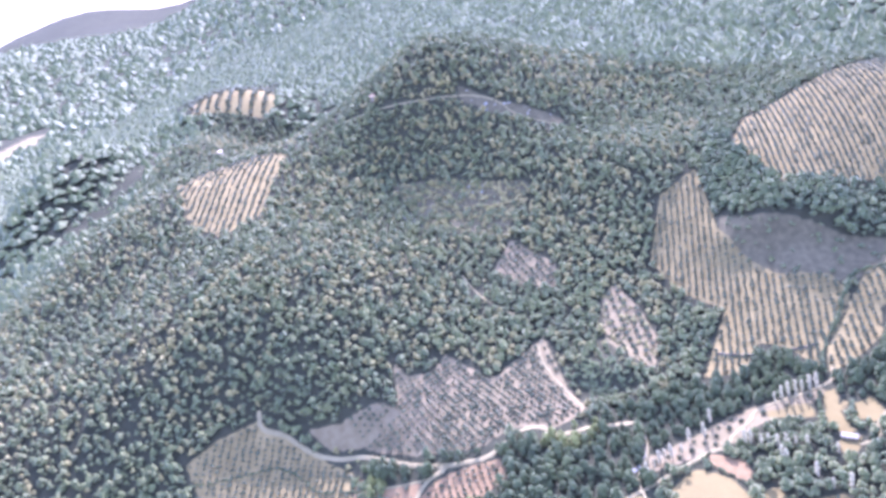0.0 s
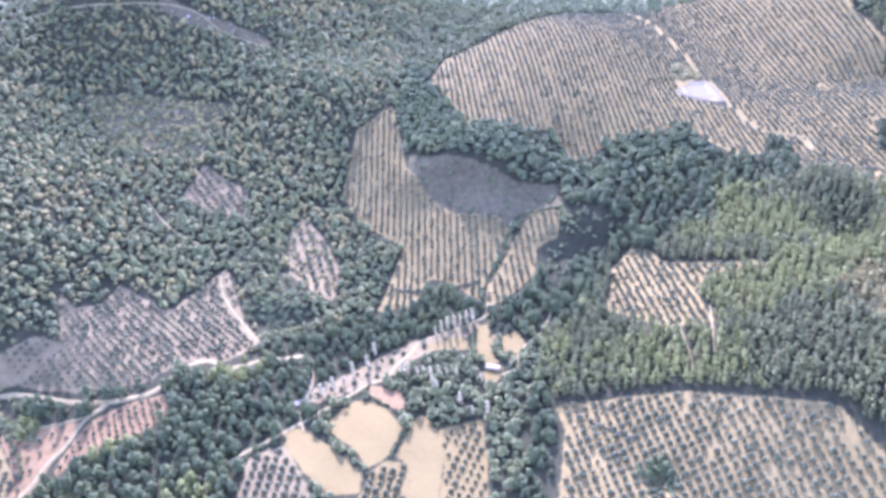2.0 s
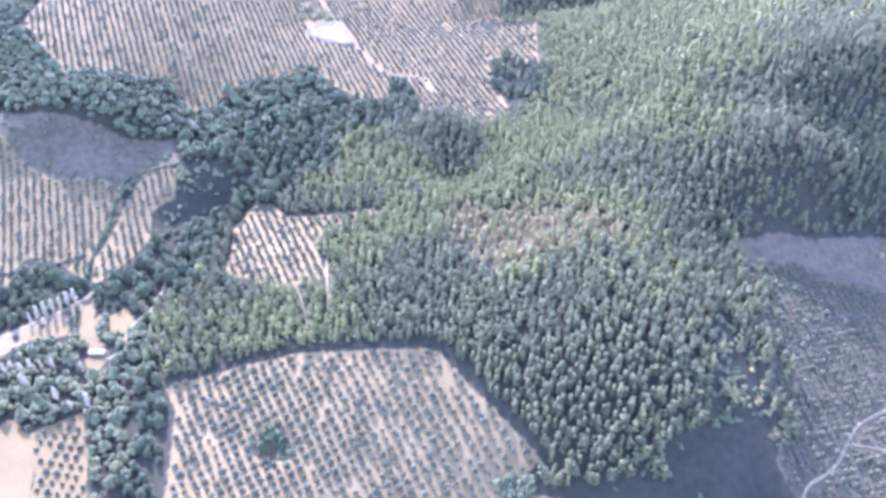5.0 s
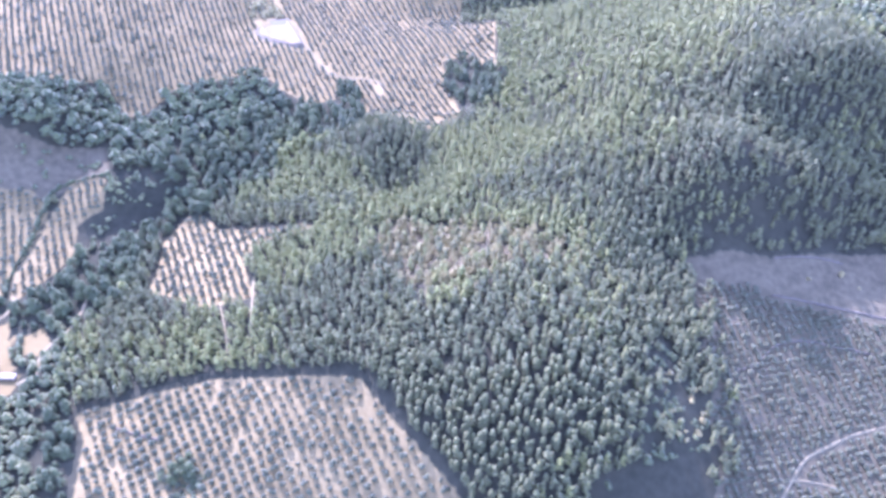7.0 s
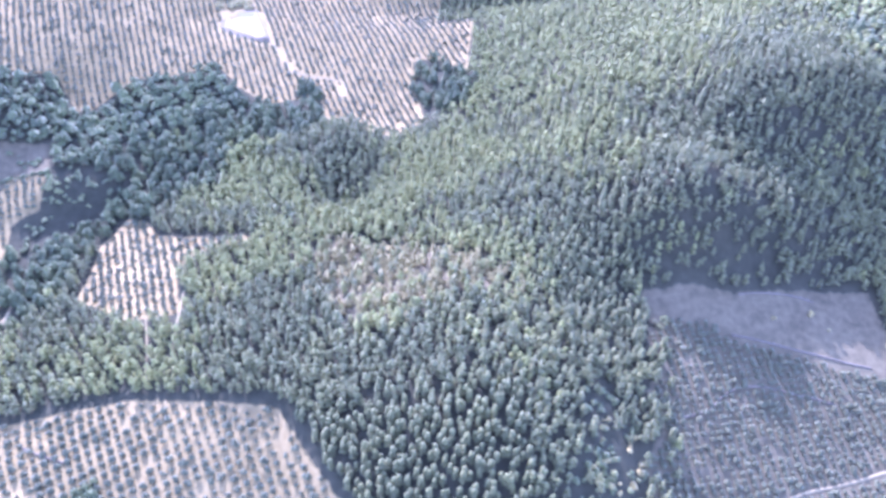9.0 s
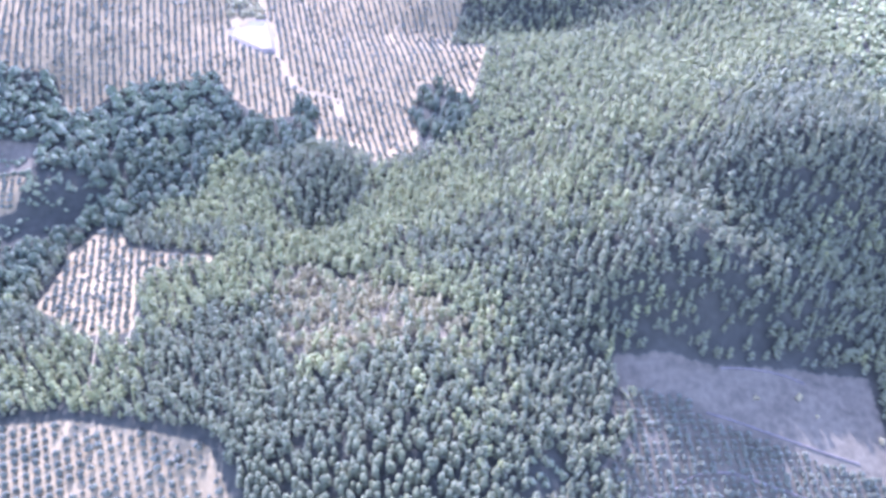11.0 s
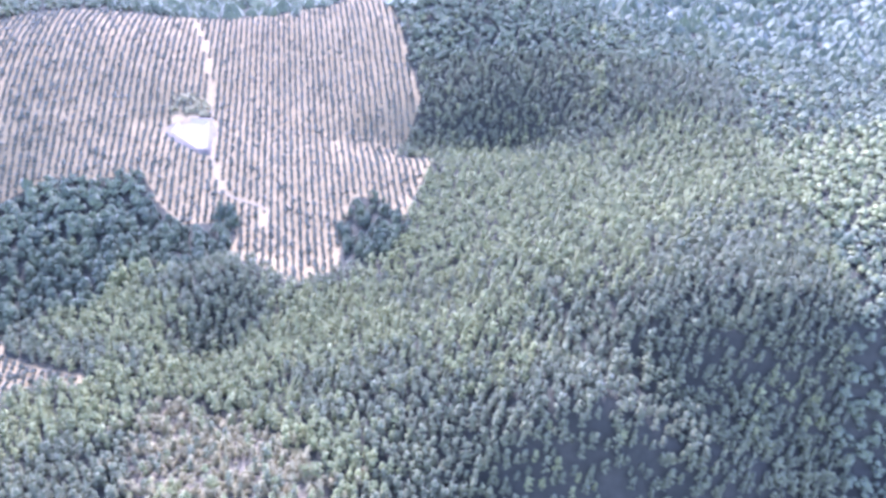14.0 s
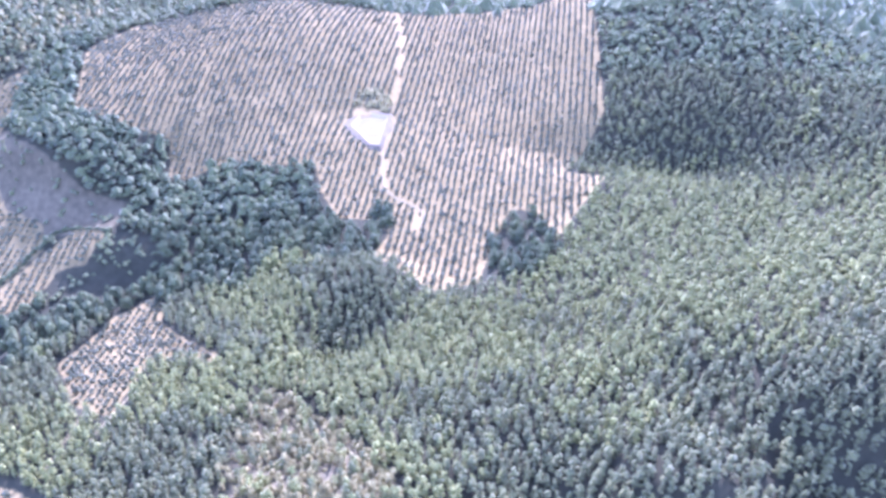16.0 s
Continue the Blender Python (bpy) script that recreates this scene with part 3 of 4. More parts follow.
def plant_groves():
    first, used = olive_tree(), 0
    rng = np.random.default_rng(5)
    for k, (poly, origin, along, gap, across, size) in enumerate(GROVES_EAST + GROVES_WEST):
        p = road_clear(lattice(poly, origin, along, gap, across, 0.5, 40 + k))
        p = p[~inside(CLEAR_A, *p.T) & ~inside(STRAW_BIT, *p.T)]
        single = np.zeros(len(p), bool)
        if poly is NEAR_GROVE:
            single = (p[:, 1] > 262) & (p[:, 0] > -20) & (p[:, 0] < 80)
            single[np.flatnonzero(single)[170:]] = False
        elif poly in (FIELD_D, FARM_GROVE, FIELD_EDGE, ORCHARD_SOUTH):
            single[:] = True
        used = set_singly(first, p[single], size * (0.8 + 0.45 * rng.random(single.sum())), used)
        wood("olive_trees", p[~single], OLIVE_KINDS, OLIVE, "grey-green olive trees in planted rows on pale soil", "olive trees", 60 + k, 0.28, size)


plant_groves()

PINE_KINDS = tree_kinds(12, 8, 10, 3.3, 0.8, 8.2, 0.78, 0.16, (OCTA, OCTA_F))
CREST_KINDS = tree_kinds(17, 8, 6, 3.3, 0.6, 7.0, 0.92, 0.16, (OCTA, OCTA_F))
MID_KINDS = tree_kinds(13, 8, 4, 4.1, 0.6, 5.0, 1.5, 0.2, (OCTA, OCTA_F))
BIG_KINDS = tree_kinds(16, 8, 28, 6.8, 0.5, 8.0, 0.9, 0.3, (OCTA, OCTA_F))
FAR_KINDS = tree_kinds(14, 5, 3, 11.0, -1.5, 5.0, 5.6, 0.4, (OCTA, DOME_F), False)
BUSH_KINDS = tree_kinds(15, 6, 3, 2.4, 0.0, 1.9, 0.95, 0.12, (OCTA, OCTA_F))
BARE = SOIL + PALE + STRAW + SCRUB_AND_SHADE + RED + [GULLY, SHADE_A, SHADE_B, SHADE_D, GROVE_SIDE, THIN_EDGE, NOTCH_WOOD]
STREAM = [(-420, 250), (-330, 275), (-260, 310), (-205, 350), (-150, 395), (-100, 415), (-60, 425), (-45, 470), (0, 505), (60, 535), (100, 550)]


def in_big_wood(p):
    """Where the tall broad trees of the valley stand."""
    x, y = p.T
    return (edge_distance(STREAM, x, y, closed=False) < 30) | ((x < -190) & (x > -400) & (y < 340))


def in_valley_wood(p):
    """Where smaller trees fill the hollow between the groves."""
    x, y = p.T
    return (x > -190) & (x < 60 + 0.4 * (y - 490)) & (y > 490) & (y < 660)


def sunlit_share(p):
    """Share of trees in the yellow-green colour that paints sunlight on the crests."""
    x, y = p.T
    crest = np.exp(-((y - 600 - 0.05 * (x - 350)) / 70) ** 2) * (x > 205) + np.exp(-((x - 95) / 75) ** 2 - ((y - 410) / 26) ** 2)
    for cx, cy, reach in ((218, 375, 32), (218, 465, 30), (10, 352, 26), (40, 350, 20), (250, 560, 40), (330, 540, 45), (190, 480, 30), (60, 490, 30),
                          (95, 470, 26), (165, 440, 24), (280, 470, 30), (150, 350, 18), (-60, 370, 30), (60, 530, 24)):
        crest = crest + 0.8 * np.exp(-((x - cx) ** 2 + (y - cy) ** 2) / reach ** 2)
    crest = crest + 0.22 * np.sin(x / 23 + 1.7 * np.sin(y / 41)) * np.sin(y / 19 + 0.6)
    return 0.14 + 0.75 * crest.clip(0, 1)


def forest_places(x0, x1, y0, y1, gap, seed, inset=1.6, keep=0.95):
    rng = np.random.default_rng(seed)
    x, y = np.meshgrid(np.arange(x0, x1, gap), np.arange(y0, y1, gap * 0.87))
    x = x + (np.arange(x.shape[0]) % 2)[:, None] * gap / 2
    p = np.stack([x.ravel(), y.ravel()], 1) + (rng.random((x.size, 2)) - 0.5) * gap * 0.8
    ok = rng.random(len(p)) < keep
    for poly in BARE:
        px, py = zip(*poly)
        gap_in = 4.0 if poly is NEAR_GROVE else inset
        near = np.flatnonzero((p[:, 0] > min(px) - 4) & (p[:, 0] < max(px) + 4) & (p[:, 1] > min(py) - 4) & (p[:, 1] < max(py) + 4) & ok)
        q = p[near]
        ok[near] &= ~(inside(poly, q[:, 0], q[:, 1]) | (edge_distance(poly, q[:, 0], q[:, 1]) < gap_in))
    return road_clear(p[ok], 1.0)


def scattered(poly, count, seed, keep_clear=1.0):
    """Places at random within an outline."""
    rng = np.random.default_rng(seed)
    px, py = np.array(poly).T
    p = np.stack([rng.uniform(min(px), max(px), count * 4), rng.uniform(min(py), max(py), count * 4)], 1)
    return road_clear(p[inside(poly, p[:, 0], p[:, 1])][:count], keep_clear)


def pine_tree():
    ob = new("pine_tree")
    v, f = crown(np.random.default_rng(31), 22, 3.3, 0.8, 8.4, 0.62, (OCTA, OCTA_F))
    tv, tf = trunk(5.0, 0.18, 7, 0.2)
    for name, (pv, pf), m in (("crown", (v, f), PINE), ("trunk", (tv, tf), BARK)):
        new(name, mesh_from(name, pv, pf, [m])).parent = ob
    return tagged(ob, "dark green young pine with a rounded crown in dense forest", "pine tree", "pine trees of the hill forest")


def broad_tree():
    ob = new("broadleaf_tree")
    v, f = crown(np.random.default_rng(33), 46, 7.8, 0.8, 9.2, 1.0, (OCTA, OCTA_F))
    tv, tf = trunk(5.0, 0.32, 7, 0.25)
    for name, (pv, pf), m in (("crown", (v, f), VALLEY), ("trunk", (tv, tf), BARK)):
        new(name, mesh_from(name, pv, pf, [m])).parent = ob
    return tagged(ob, "broad green tree with a full crown on the valley floor", "tree", "broad trees round the farm")


def plant_forest():
    rng = np.random.default_rng(6)
    p = forest_places(-60, 470, 190, 520, 4.0, 70)
    p = p[~in_big_wood(p) & ~in_valley_wood(p) & ~(inside(EAST_SPARSE, *p.T) & (rng.random(len(p)) < 0.25)) & ~(inside(EAST_STEEP, *p.T) & (rng.random(len(p)) < 0.55))]
    single = (p[:, 0] > 100) & (p[:, 0] < 215) & (p[:, 1] > 250) & (p[:, 1] < 320)
    set_singly(pine_tree(), p[single][:300], 0.75 + 0.4 * rng.random(300), 0)
    p = np.concatenate([p[~single], p[single][300:], scattered(BROWN, 95, 121), scattered(THIN_EDGE, 16, 91), scattered([(262, 235), (282, 235), (300, 290), (312, 345), (300, 347), (280, 288)], 42, 113)])
    wood("dead_pines", np.concatenate([scattered(BROWN, 165, 92), scattered([(105, 414), (135, 432), (165, 420), (235, 375), (230, 350), (140, 335), (108, 380)], 80, 135)]), PINE_KINDS, DRY, "dry brownish dying pines on a bare crest", "dead pines", 91, 0.3, 0.85)
    yellowish = sunlit_share(p) + 0.5 * (rng.random(len(p)) - 0.5) > 0.42
    wood("light_pines", p[yellowish], PINE_KINDS, SUNLIT_AND_LIGHT, "young pines with sunlight put into their yellow-green leaf colour", "forest", 90, 0.3)
    wood("pine_forest", p[~yellowish], PINE_KINDS, PINE, "dense forest of dark green young pines on a hill", "forest", 80, 0.3)
    west = np.concatenate([forest_places(-560, -60, 190, 840, 5.2, 71), forest_places(-900, -560, 200, 900, 6.6, 78), forest_places(-720, -380, 70, 190, 6.5, 101), forest_places(-720, -560, 190, 200, 6.5, 102)])
    q = forest_places(90, 470, 520, 760, 4.2, 72)
    q = q[~in_big_wood(q) & ~in_valley_wood(q)]
    yellowish = sunlit_share(q) + 0.5 * (rng.random(len(q)) - 0.5) > 0.42
    wood("light_crest_pines", q[yellowish], CREST_KINDS, SUNLIT_AND_LIGHT, "young crest pines with sunlight put into their yellow-green leaf colour", "forest", 127, 0.3)
    wood("crest_pines", q[~yellowish], CREST_KINDS, PINE, "dark green young pines on the far slope of the hill", "forest", 128, 0.3)
    q = np.concatenate([scattered(SHADE_C, 60, 107), forest_places(-60, 90, 520, 840, 4.8, 129), forest_places(90, 470, 760, 840, 5.2, 130), forest_places(470, 640, 340, 860, 5.5, 103), west])
    q = q[~in_big_wood(q) & ~in_valley_wood(q)]
    yellowish = (q[:, 0] > 128) & (sunlit_share(q) + 0.5 * (rng.random(len(q)) - 0.5) > 0.42)
    wood("light_trees", q[yellowish], MID_KINDS, SUNLIT_AND_LIGHT, "crest trees with sunlight put into their yellow-green leaf colour", "forest", 89, 0.35)
    q = q[~yellowish]
    dry = (q[:, 0] < -200) & (rng.random(len(q)) < 0.24 + 0.25 * np.sin(q[:, 0] / 40) * np.sin(q[:, 1] / 33))
    broad = (q[:, 0] < -60) & (rng.random(len(q)) < 0.55)
    wood("hillside_forest", q[~dry & ~broad], MID_KINDS, OAK, "dense green woodland covering the hillsides", "forest", 81, 0.35)
    wood("hillside_oaks", q[~dry & broad], MID_KINDS, PINE, "rounded green trees between shrubs on the hillsides", "forest", 88, 0.45, 1.05)
    wood("dry_shrubs", q[dry], MID_KINDS, DRY, "brownish dry shrubs between green trees on a hillside", "shrubs", 83, 0.3, 0.9)
    t = forest_places(-190, 130, 490, 660, 4.9, 105, 2.0, 0.9)
    t = t[in_valley_wood(t) & ~in_big_wood(t)]
    wood("hollow_trees", t, MID_KINDS, VALLEY, "dark green broad trees filling a shaded hollow", "trees", 106, 0.4, 1.2)
    t = forest_places(-560, 130, 190, 660, 6.0, 76, 3.0)
    t = t[in_big_wood(t)]
    thin = (t[:, 0] > -165) & (t[:, 0] < -60) & (t[:, 1] > 316) & (t[:, 1] < 372)
    t = t[~thin | (rng.random(len(t)) < 0.6)]
    single = (t[:, 0] > -235) & (t[:, 0] < -35) & (t[:, 1] > 262) & (t[:, 1] < 425)
    single[np.flatnonzero(single)[290:]] = False
    set_singly(broad_tree(), t[single], 0.45 + 0.6 * rng.random(single.sum()) ** 1.5, 0)
    t = t[~single]
    yellowish = np.sin(t[:, 0] / 21 + 1.0) * np.sin(t[:, 1] / 17) + 0.6 * (rng.random(len(t)) - 0.5) > 0.55
    wood("light_valley_trees", t[yellowish], BIG_KINDS, SUNLIT_AND_LIGHT, "lighter green broad trees along the valley bottom", "trees", 126, 0.42, 0.85)
    wood("valley_trees", t[~yellowish], BIG_KINDS, VALLEY, "tall broad green trees along the valley bottom", "trees", 84, 0.42, 0.9)
    wood("grove_side_trees", np.concatenate([scattered(GROVE_SIDE, 75, 118), scattered([(0, 296), (11, 297), (13, 284), (2, 284)], 16, 119)]), BIG_KINDS, VALLEY, "dense dark green trees lining and dotting the olive grove", "trees", 120, 0.35, 0.75)
    wood("dry_scrub", np.concatenate([scattered(BROWN, 260, 93), scattered(SHADE_C, 420, 94), scattered(CLUSTER_E, 60, 95), scattered(THIN_EDGE, 18, 122),
                                      scattered(EAST_BARE, 4, 97)]), BUSH_KINDS, DRY, "low dry brown scrub on bare ground", "scrub", 85, 0.4)
    wood("grove_corner_trees", np.concatenate([scattered(NOTCH_WOOD, 75, 131), scattered(TRACK_CLUMP, 14, 132, 0.3)]), BIG_KINDS, VALLEY, "dark green broad trees in the corner of an olive grove", "trees", 133, 0.35, 0.8)
    wood("light_bush", scattered([(-388, 306), (-374, 302), (-372, 290), (-384, 290)], 14, 124, 0.2), BIG_KINDS, SUNLIT_AND_LIGHT, "pale yellow-green rounded bushes beside the dirt road", "bush", 125, 0.2, 0.7)
    wood("dry_scrub", scattered(POND_BACK, 70, 109, 0.5), BUSH_KINDS, DRY, "brown scrub on the slope behind the irrigation pond", "scrub", 110, 0.4, 1.2)
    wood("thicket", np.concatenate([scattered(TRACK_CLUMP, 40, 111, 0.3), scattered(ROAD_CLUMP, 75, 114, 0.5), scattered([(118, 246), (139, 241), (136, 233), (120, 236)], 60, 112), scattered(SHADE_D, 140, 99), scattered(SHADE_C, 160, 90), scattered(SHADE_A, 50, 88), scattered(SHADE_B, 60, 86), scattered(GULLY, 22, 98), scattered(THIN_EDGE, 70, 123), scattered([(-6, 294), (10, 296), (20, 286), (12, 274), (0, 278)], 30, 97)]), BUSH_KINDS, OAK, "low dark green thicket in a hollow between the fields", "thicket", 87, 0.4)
    far = np.concatenate([forest_places(-1700, -900, 150, 1900, 13, 73), forest_places(-900, -560, 900, 1900, 13, 79), forest_places(-560, 900, 840, 1700, 12, 74), forest_places(640, 1000, 190, 860, 13, 75), forest_places(470, 640, 150, 340, 8, 104)])
    far = far[far[:, 1] > -0.4 * far[:, 0] - 60]
    wood("east_woods", far[far[:, 0] > 400], FAR_KINDS, VALLEY, "dark woodland on hills beyond the forest", "forest", 134)
    far = far[far[:, 0] <= 400]
    wood("far_woods", far, FAR_KINDS, OAK, "distant woodland on far hills", "forest", 82)
    high = np.concatenate([forest_places(-4200, -1700, 300, 4300, 30, 77), forest_places(-1700, 300, 1900, 4300, 30, 108)])
    high = high[(high[:, 1] > -0.4 * high[:, 0] - 60) & (np.hypot(high[:, 0], high[:, 1]) < 4300)]
    wood("mountain_woods", high, FAR_KINDS, OAK, "distant woodland on far mountains", "forest", 86, 0.4, 1.9)


plant_forest()


# ---- things: the reservoir, farm buildings, walls, hedges ----
LINER = plain_material("pond_liner", (0.185, 0.165, 0.125), (0.23, 0.207, 0.16), 0.4, 0.8, 0.1, 0.15)
SILT = plain_material("pond_floor", (0.135, 0.12, 0.092), (0.165, 0.147, 0.115), 0.12, 0.85, 0.1, 0.1)
BANK = plain_material("bank_soil", (0.10, 0.084, 0.056), (0.16, 0.135, 0.09), 0.3)
STONE = plain_material("dry_stone", (0.12, 0.102, 0.078), (0.20, 0.172, 0.132), 0.8, bump=0.6)
PLASTER = plain_material("whitewashed_plaster", (0.24, 0.205, 0.155), (0.33, 0.29, 0.225), 0.5)
TILES = plain_material("roof_tiles", (0.26, 0.17, 0.12), (0.40, 0.29, 0.21), 0.6)
WOOD = plain_material("old_wood", (0.12, 0.08, 0.05), (0.22, 0.16, 0.11), 2.0)
GLASS = plain_material("dark_pane", (0.02, 0.025, 0.03), (0.04, 0.045, 0.05), 1.0, 0.15, 0.5, 0.0)


def part(name, bm, m, parent, label=""):
    """Links a bmesh as one mesh object under a thing or a part."""
    me = bpy.data.meshes.new(name)
    bm.to_mesh(me)
    bm.free()
    me.materials.append(m)
    ob = new(name, me)
    ob.parent = parent
    return tagged(ob, label)


def sloped_ring(inner, outer):
    """A closed band between two rings of places."""
    bm = bmesh.new()
    a, c = [bm.verts.new(v) for v in inner], [bm.verts.new(v) for v in outer]
    n = len(a)
    for i in range(n):
        bm.faces.new((a[i], a[(i + 1) % n], c[(i + 1) % n], c[i]))
    bmesh.ops.recalc_face_normals(bm, faces=bm.faces)
    return bm


def reservoir():
    ring = np.array(RESERVOIR, float)
    n, mid = len(ring), ring.mean(0)
    level = -6.0
    # more corners, so that the bank follows the land
    fine = np.concatenate([ring[i] + (ring[(i + 1) % n] - ring[i]) * np.linspace(0, 1, 6, endpoint=False)[:, None] for i in range(n)])

    def at(shift, z):
        out = fine - mid
        d = np.hypot(*out.T)[:, None]
        p = mid + out * (d + shift) / d
        h = np.full(len(p), z) if z is not None else land(p[:, 0], p[:, 1]) - 0.6
        return [tuple(v) for v in np.c_[p, h]]

    ob = new("irrigation_pond")
    part("embankment", sloped_ring(at(1.6, level), at(7.0, None)), BANK, ob, "sloping bank of pale bare soil")
    part("crest", sloped_ring(at(-0.6, level + 0.03), at(1.6, level + 0.03)), BANK, ob)
    part("liner", sloped_ring(at(-4.5, level - 1.6), at(-0.6, level + 0.03)), LINER, ob, "white plastic liner sheet on the inner slope")
    bm = bmesh.new()
    bm.faces.new([bm.verts.new(v) for v in at(-4.5, level - 1.6)])
    part("pond_floor", bm, SILT, ob, "grey silt on the pond floor")
    tagged(ob, "empty irrigation pond with a white plastic liner among olive rows", "pond")


reservoir()


def box(bm, x0, x1, y0, y1, z0, z1):
    v = [bm.verts.new(p) for p in ((x0, y0, z0), (x1, y0, z0), (x1, y1, z0), (x0, y1, z0), (x0, y0, z1), (x1, y0, z1), (x1, y1, z1), (x0, y1, z1))]
    for f in ((3, 2, 1, 0), (4, 5, 6, 7), (0, 1, 5, 4), (1, 2, 6, 5), (2, 3, 7, 6), (3, 0, 4, 7)):
        bm.faces.new([v[i] for i in f])


def farmhouse(x, y, turn, w, d, wall, roof, label, h):
    """A small gabled farm building with its long side along d."""
    ob = new("farmhouse")
    top, eave = 0.16 * w, 0.35
    bm = bmesh.new()
    box(bm, -w / 2, w / 2, -d / 2, d / 2, -2.5, h)
    for s in (-1, 1):
        a, b2, c = (bm.verts.new(p) for p in ((-w / 2, s * d / 2, h), (w / 2, s * d / 2, h), (0, s * d / 2, h + top)))
        bm.faces.new((a, b2, c))
    part("wall", bm, wall, ob)
    bm = bmesh.new()
    for s in (-1, 1):
        low, high = (s * (w / 2 + eave), h - eave * top / (w / 2)), (0, h + top)
        v = [bm.verts.new((px, py, pz + t)) for t in (0.02, 0.2) for px, pz in (low, high) for py in (-d / 2 - eave, d / 2 + eave)]
        for f in ((0, 1, 3, 2), (4, 6, 7, 5), (0, 4, 5, 1), (2, 3, 7, 6), (0, 2, 6, 4), (1, 5, 7, 3)):
            bm.faces.new([v[i] for i in f])
    bmesh.ops.recalc_face_normals(bm, faces=bm.faces)
    part("roof", bm, roof, ob)
    for s in (-1, 1):
        bm = bmesh.new()
        box(bm, s * w / 2 - 0.05, s * w / 2 + 0.05, -0.5, 0.5, 0, h * 0.7)
        part("door", bm, WOOD, ob)
        for py in (-d * 0.3, d * 0.3):
            bm = bmesh.new()
            box(bm, s * w / 2 - 0.05, s * w / 2 + 0.05, py - 0.5, py + 0.5, h * 0.33, h * 0.66)
            part("window", bm, GLASS, ob)
    ob.matrix_basis = pose(x, y, float(land(x, y)) + 0.2, 0, 0, turn)
    tagged(ob, label, "farmhouse", "farm buildings")


HOUSE_LABELS = ("low pale shed with a pale roof beside straw clearings", "long white farmhouse with a pale roof behind the ridge",
                "distant white farmhouse on a hill", "white farmhouse with a tiled roof in the far valley", "small white house with a tiled roof on the ridge")
for number, house in enumerate(HOUSES):
    farmhouse(*house, PLASTER, TILES if number > 2 else PLASTER, HOUSE_LABELS[number], 1.5 if number == 0 else 3.0)


def terrace_wall(line, height, m, label):
    """A dry-stone wall that follows the land, with an uneven top."""
    rng = np.random.default_rng(len(line) * 7 + int(line[0][1]))
    p = smooth_line(line, 2.0)
    d = np.gradient(p, axis=0)
    d /= np.hypot(*d.T)[:, None] + 1e-9
    side = np.stack([-d[:, 1], d[:, 0]], 1) * 0.3
    z = land(p[:, 0], p[:, 1])
    top = z + height * (0.8 + 0.4 * rng.random(len(p)))
    v = np.concatenate([np.c_[p + side, z - 0.6], np.c_[p + side * 0.8, top], np.c_[p - side * 0.8, top], np.c_[p - side, z - 0.6]])
    n = len(p)
    a = np.concatenate([np.arange(n - 1) + k * n for k in range(3)])
    tagged(new("terrace_wall", mesh_from("terrace_wall", v, np.stack([a, a + n, a + n + 1, a + 1], 1), [m])), label, "wall", "terrace walls", "structure")


for line, height in (([(353, 361), (370, 363), (386, 363), (401, 360)], 0.7), ([(342, 338), (360, 334), (388, 327), (420, 320)], 0.7),
                     ([(302, 295), (316, 298), (332, 308), (348, 310), (364, 307), (390, 300)], 0.9), ([(-28, 320), (-15, 313), (-5, 309)], 1.2),
                     ([(-170, 436), (-150, 434), (-125, 436), (-106, 440)], 1.2),
                     ([(-206, 357), (-203, 343), (-202, 330), (-206, 316)], 0.8)):
    terrace_wall(line, height, STONE, "low weathered dry-stone terrace wall on a slope")


def hedge(line, width, tall, gap, leaves, label, seed):
    """A row of joined leaf clumps along a line."""
    rng = np.random.default_rng(seed)
    p = smooth_line(line, gap)
    p = p + (rng.random(p.shape) - 0.5) * gap * 0.6
    kinds = tree_kinds(seed, 4, 6, width, 0.0, tall, width * 0.36, 0.15)
    verts, faces, at = [], [], 0
    for x, y in p:
        v, f, s = kinds[rng.integers(0, 4)]
        k = 0.6 + 0.7 * rng.random()
        verts.append(v * k + (x, y, float(land(x, y))))
        faces.append(f + at)
        at += len(v)
    tagged(new("hedge", mesh_from("hedge", np.concatenate(verts), np.concatenate(faces), [leaves])), label, "hedge", "field hedges")


FARM_HEDGES = [
    ([(-191, 305), (-178, 295), (-167, 288), (-160, 282), (-154, 276)], 3.0, 2.8),
    ([(-143, 288), (-140, 301), (-137, 315), (-141, 323)], 3.0, 2.8),
    ([(-188, 307), (-181, 319), (-173, 331), (-165, 343)], 1.8, 2.0),
    ([(-164, 333), (-155, 328), (-145, 323)], 3.0, 2.8),
    ([(-88, 388), (-87, 378), (-84, 370)], 5.0, 4.2),
    ([(-106, 398), (-106, 386), (-103, 374)], 3.6, 3.0)]
FIELD_HEDGES = [
    ([(-130, 366), (-118, 370), (-104, 372)], 2.6, 2.2),
    ([(-205, 292), (-214, 286), (-228, 268)], 2.6, 2.4),
    ([(-80, 374), (-78, 368), (-78, 362)], 4.6, 4.0),
    ([(-405, 318), (-372, 314), (-340, 316), (-310, 327)], 1.6, 1.4),
    ([(-50, 506), (-78, 500), (-88, 482), (-93, 463), (-101, 441), (-104, 424)], 4.2, 3.6),
    ([(-517, 259), (-498, 269), (-477, 283), (-458, 297), (-439, 296), (-422, 290), (-398, 295)], 3.0, 2.6),
    ([(-393, 292), (-377, 279), (-370, 268)], 3.6, 3.2),
    ([(-176, 431), (-150, 433), (-125, 437), (-106, 440)], 2.0, 1.8)]
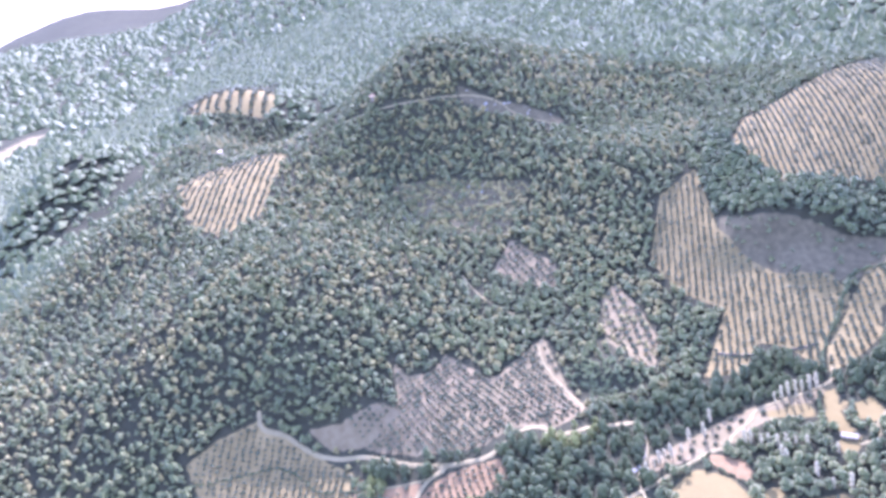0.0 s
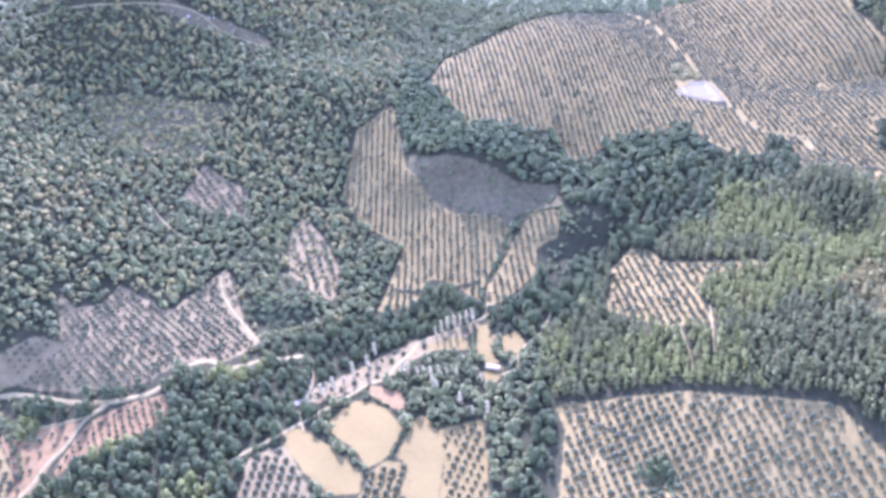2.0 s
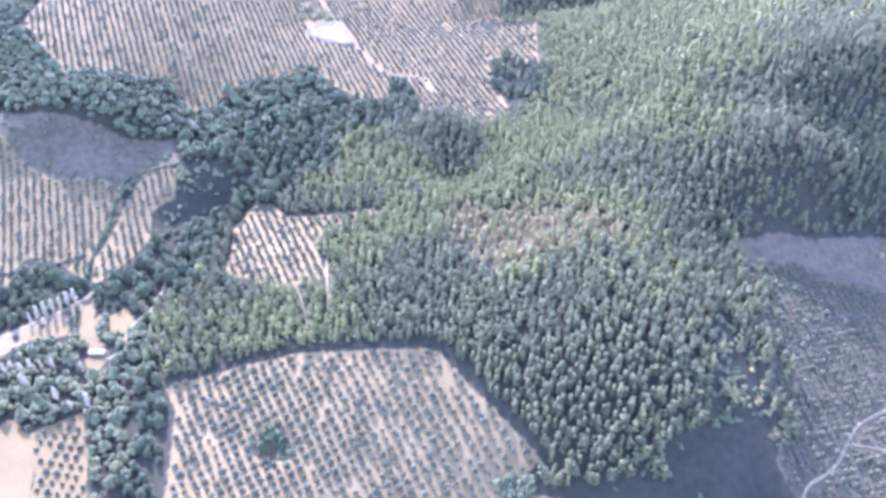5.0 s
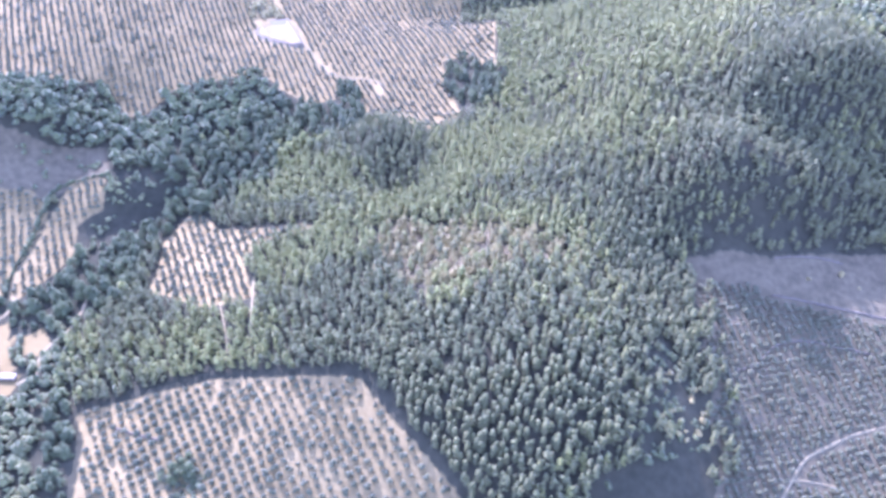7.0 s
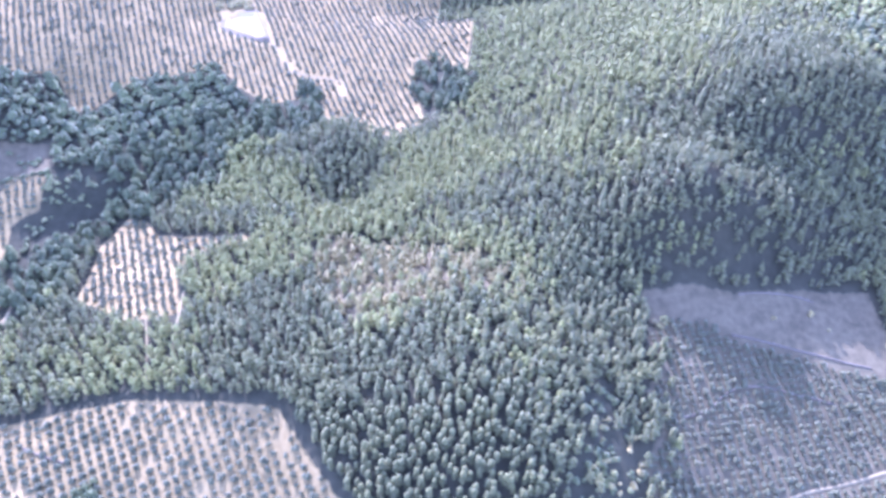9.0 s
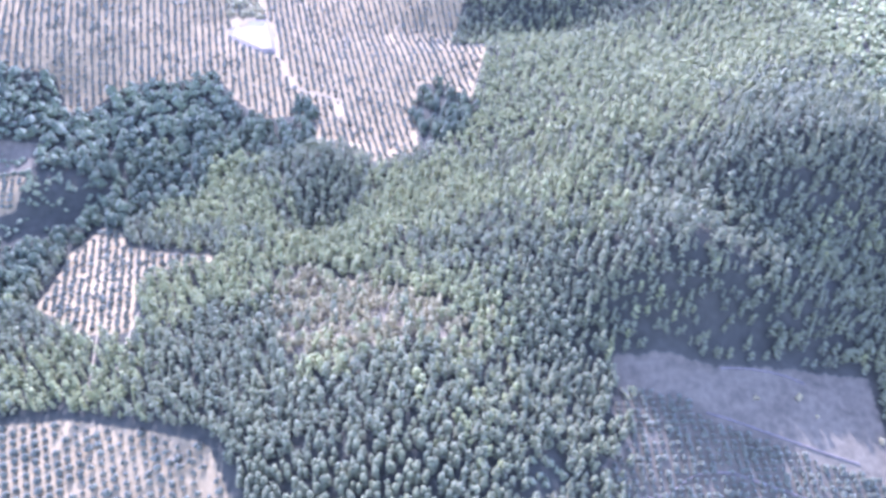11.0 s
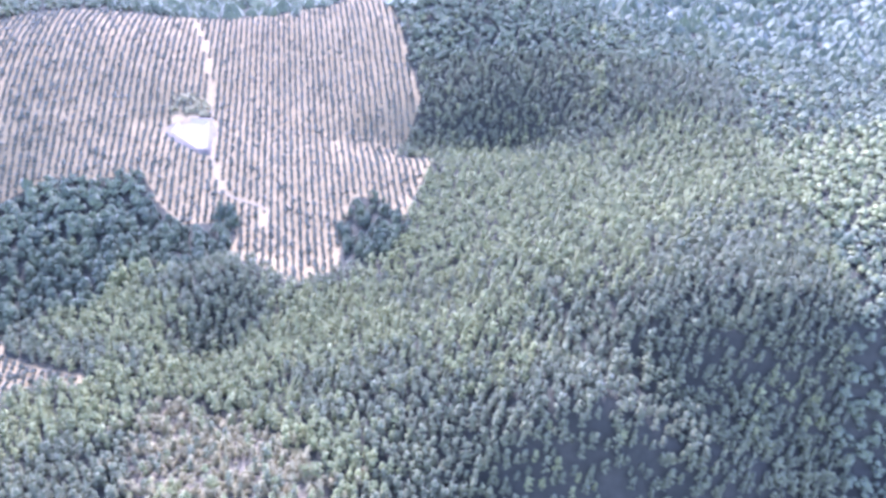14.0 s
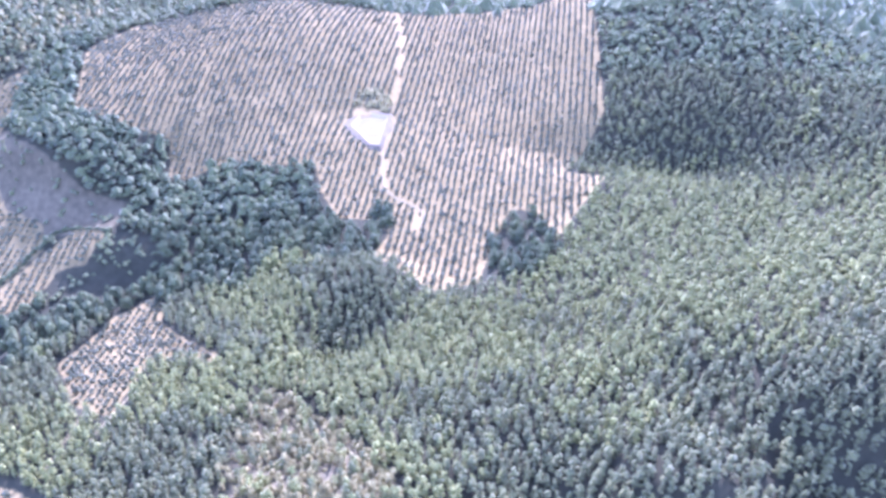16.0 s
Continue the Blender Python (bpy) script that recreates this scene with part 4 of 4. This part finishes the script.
for seed, (line, width, tall) in enumerate(FARM_HEDGES + FIELD_HEDGES, 200):
    hedge(line, width * 0.55, tall * 0.7, 1.9, VALLEY, "ragged green hedge of shrubs along a field edge", seed)


# ---- pale slender trees by the farm ----
PALE_BARK = plain_material("pale_bark", (0.34, 0.31, 0.27), (0.48, 0.45, 0.40), 1.2)


def poplar():
    """A slender upright tree with a narrow, thin crown."""
    ob = new("poplar")
    tv, tf = trunk(8.0, 0.2, 7, 0.2)
    new("trunk", mesh_from("trunk", tv, tf, [PALE_BARK])).parent = ob
    v, f = crown(np.random.default_rng(54), 24, 2.1, 0.8, 10.0, 0.6, (OCTA, OCTA_F))
    new("crown", mesh_from("crown", v, f, [POPLAR])).parent = ob
    return tagged(ob, "slender pale dry poplar standing upright beside the farm track", "poplar", "poplars by the farm")


POPLAR_SPOTS = [(-195, 323), (-192, 327), (-190, 331), (-186, 333), (-181, 339), (-178, 350), (-170, 356), (-168, 369), (-146, 352), (-143, 353), (-137, 352),
                (-133, 353), (-128, 351), (-123, 352), (-118, 353), (-123, 340), (-125, 342), (-107, 332), (-99, 325), (-90, 326), (-112, 353), (-96, 350),
                (-131, 391), (-127, 393), (-123, 395), (-119, 397), (-115, 399), (-111, 401), (-107, 402), (-198, 318)]
set_singly(poplar(), POPLAR_SPOTS, list(0.8 + 0.5 * np.random.default_rng(53).random(len(POPLAR_SPOTS))), 0)


# ---- pale boulders on the western hillside ----
def boulder():
    rng = np.random.default_rng(51)
    bm = bmesh.new()
    bmesh.ops.create_icosphere(bm, subdivisions=2, radius=1.0)
    for v in bm.verts:
        v.co *= 0.8 + 0.35 * rng.random()
        v.co.z *= 0.7
    me = bpy.data.meshes.new("boulder")
    bm.to_mesh(me)
    bm.free()
    me.materials.append(PALE_STONE)
    return tagged(new("boulder", me), "pale weathered limestone boulder among dry scrub", "boulder", "boulders of the hillside")


PALE_STONE = plain_material("pale_limestone", (0.26, 0.245, 0.22), (0.40, 0.38, 0.35), 0.9, bump=0.6)
spots = np.concatenate([scattered(LEDGES, 22, 115), scattered([(-428, 582), (-414, 601), (-381, 598), (-384, 586)], 24, 116), scattered(RIDGE_TOP, 14, 117), np.array([(-207, 317), (-206, 319), (-204, 322), (-203, 330), (-202, 332), (-205, 340), (-208, 348)])])
set_singly(boulder(), [tuple(p) for p in spots], list(0.7 + 1.3 * np.random.default_rng(52).random(len(spots)) ** 2), 0)
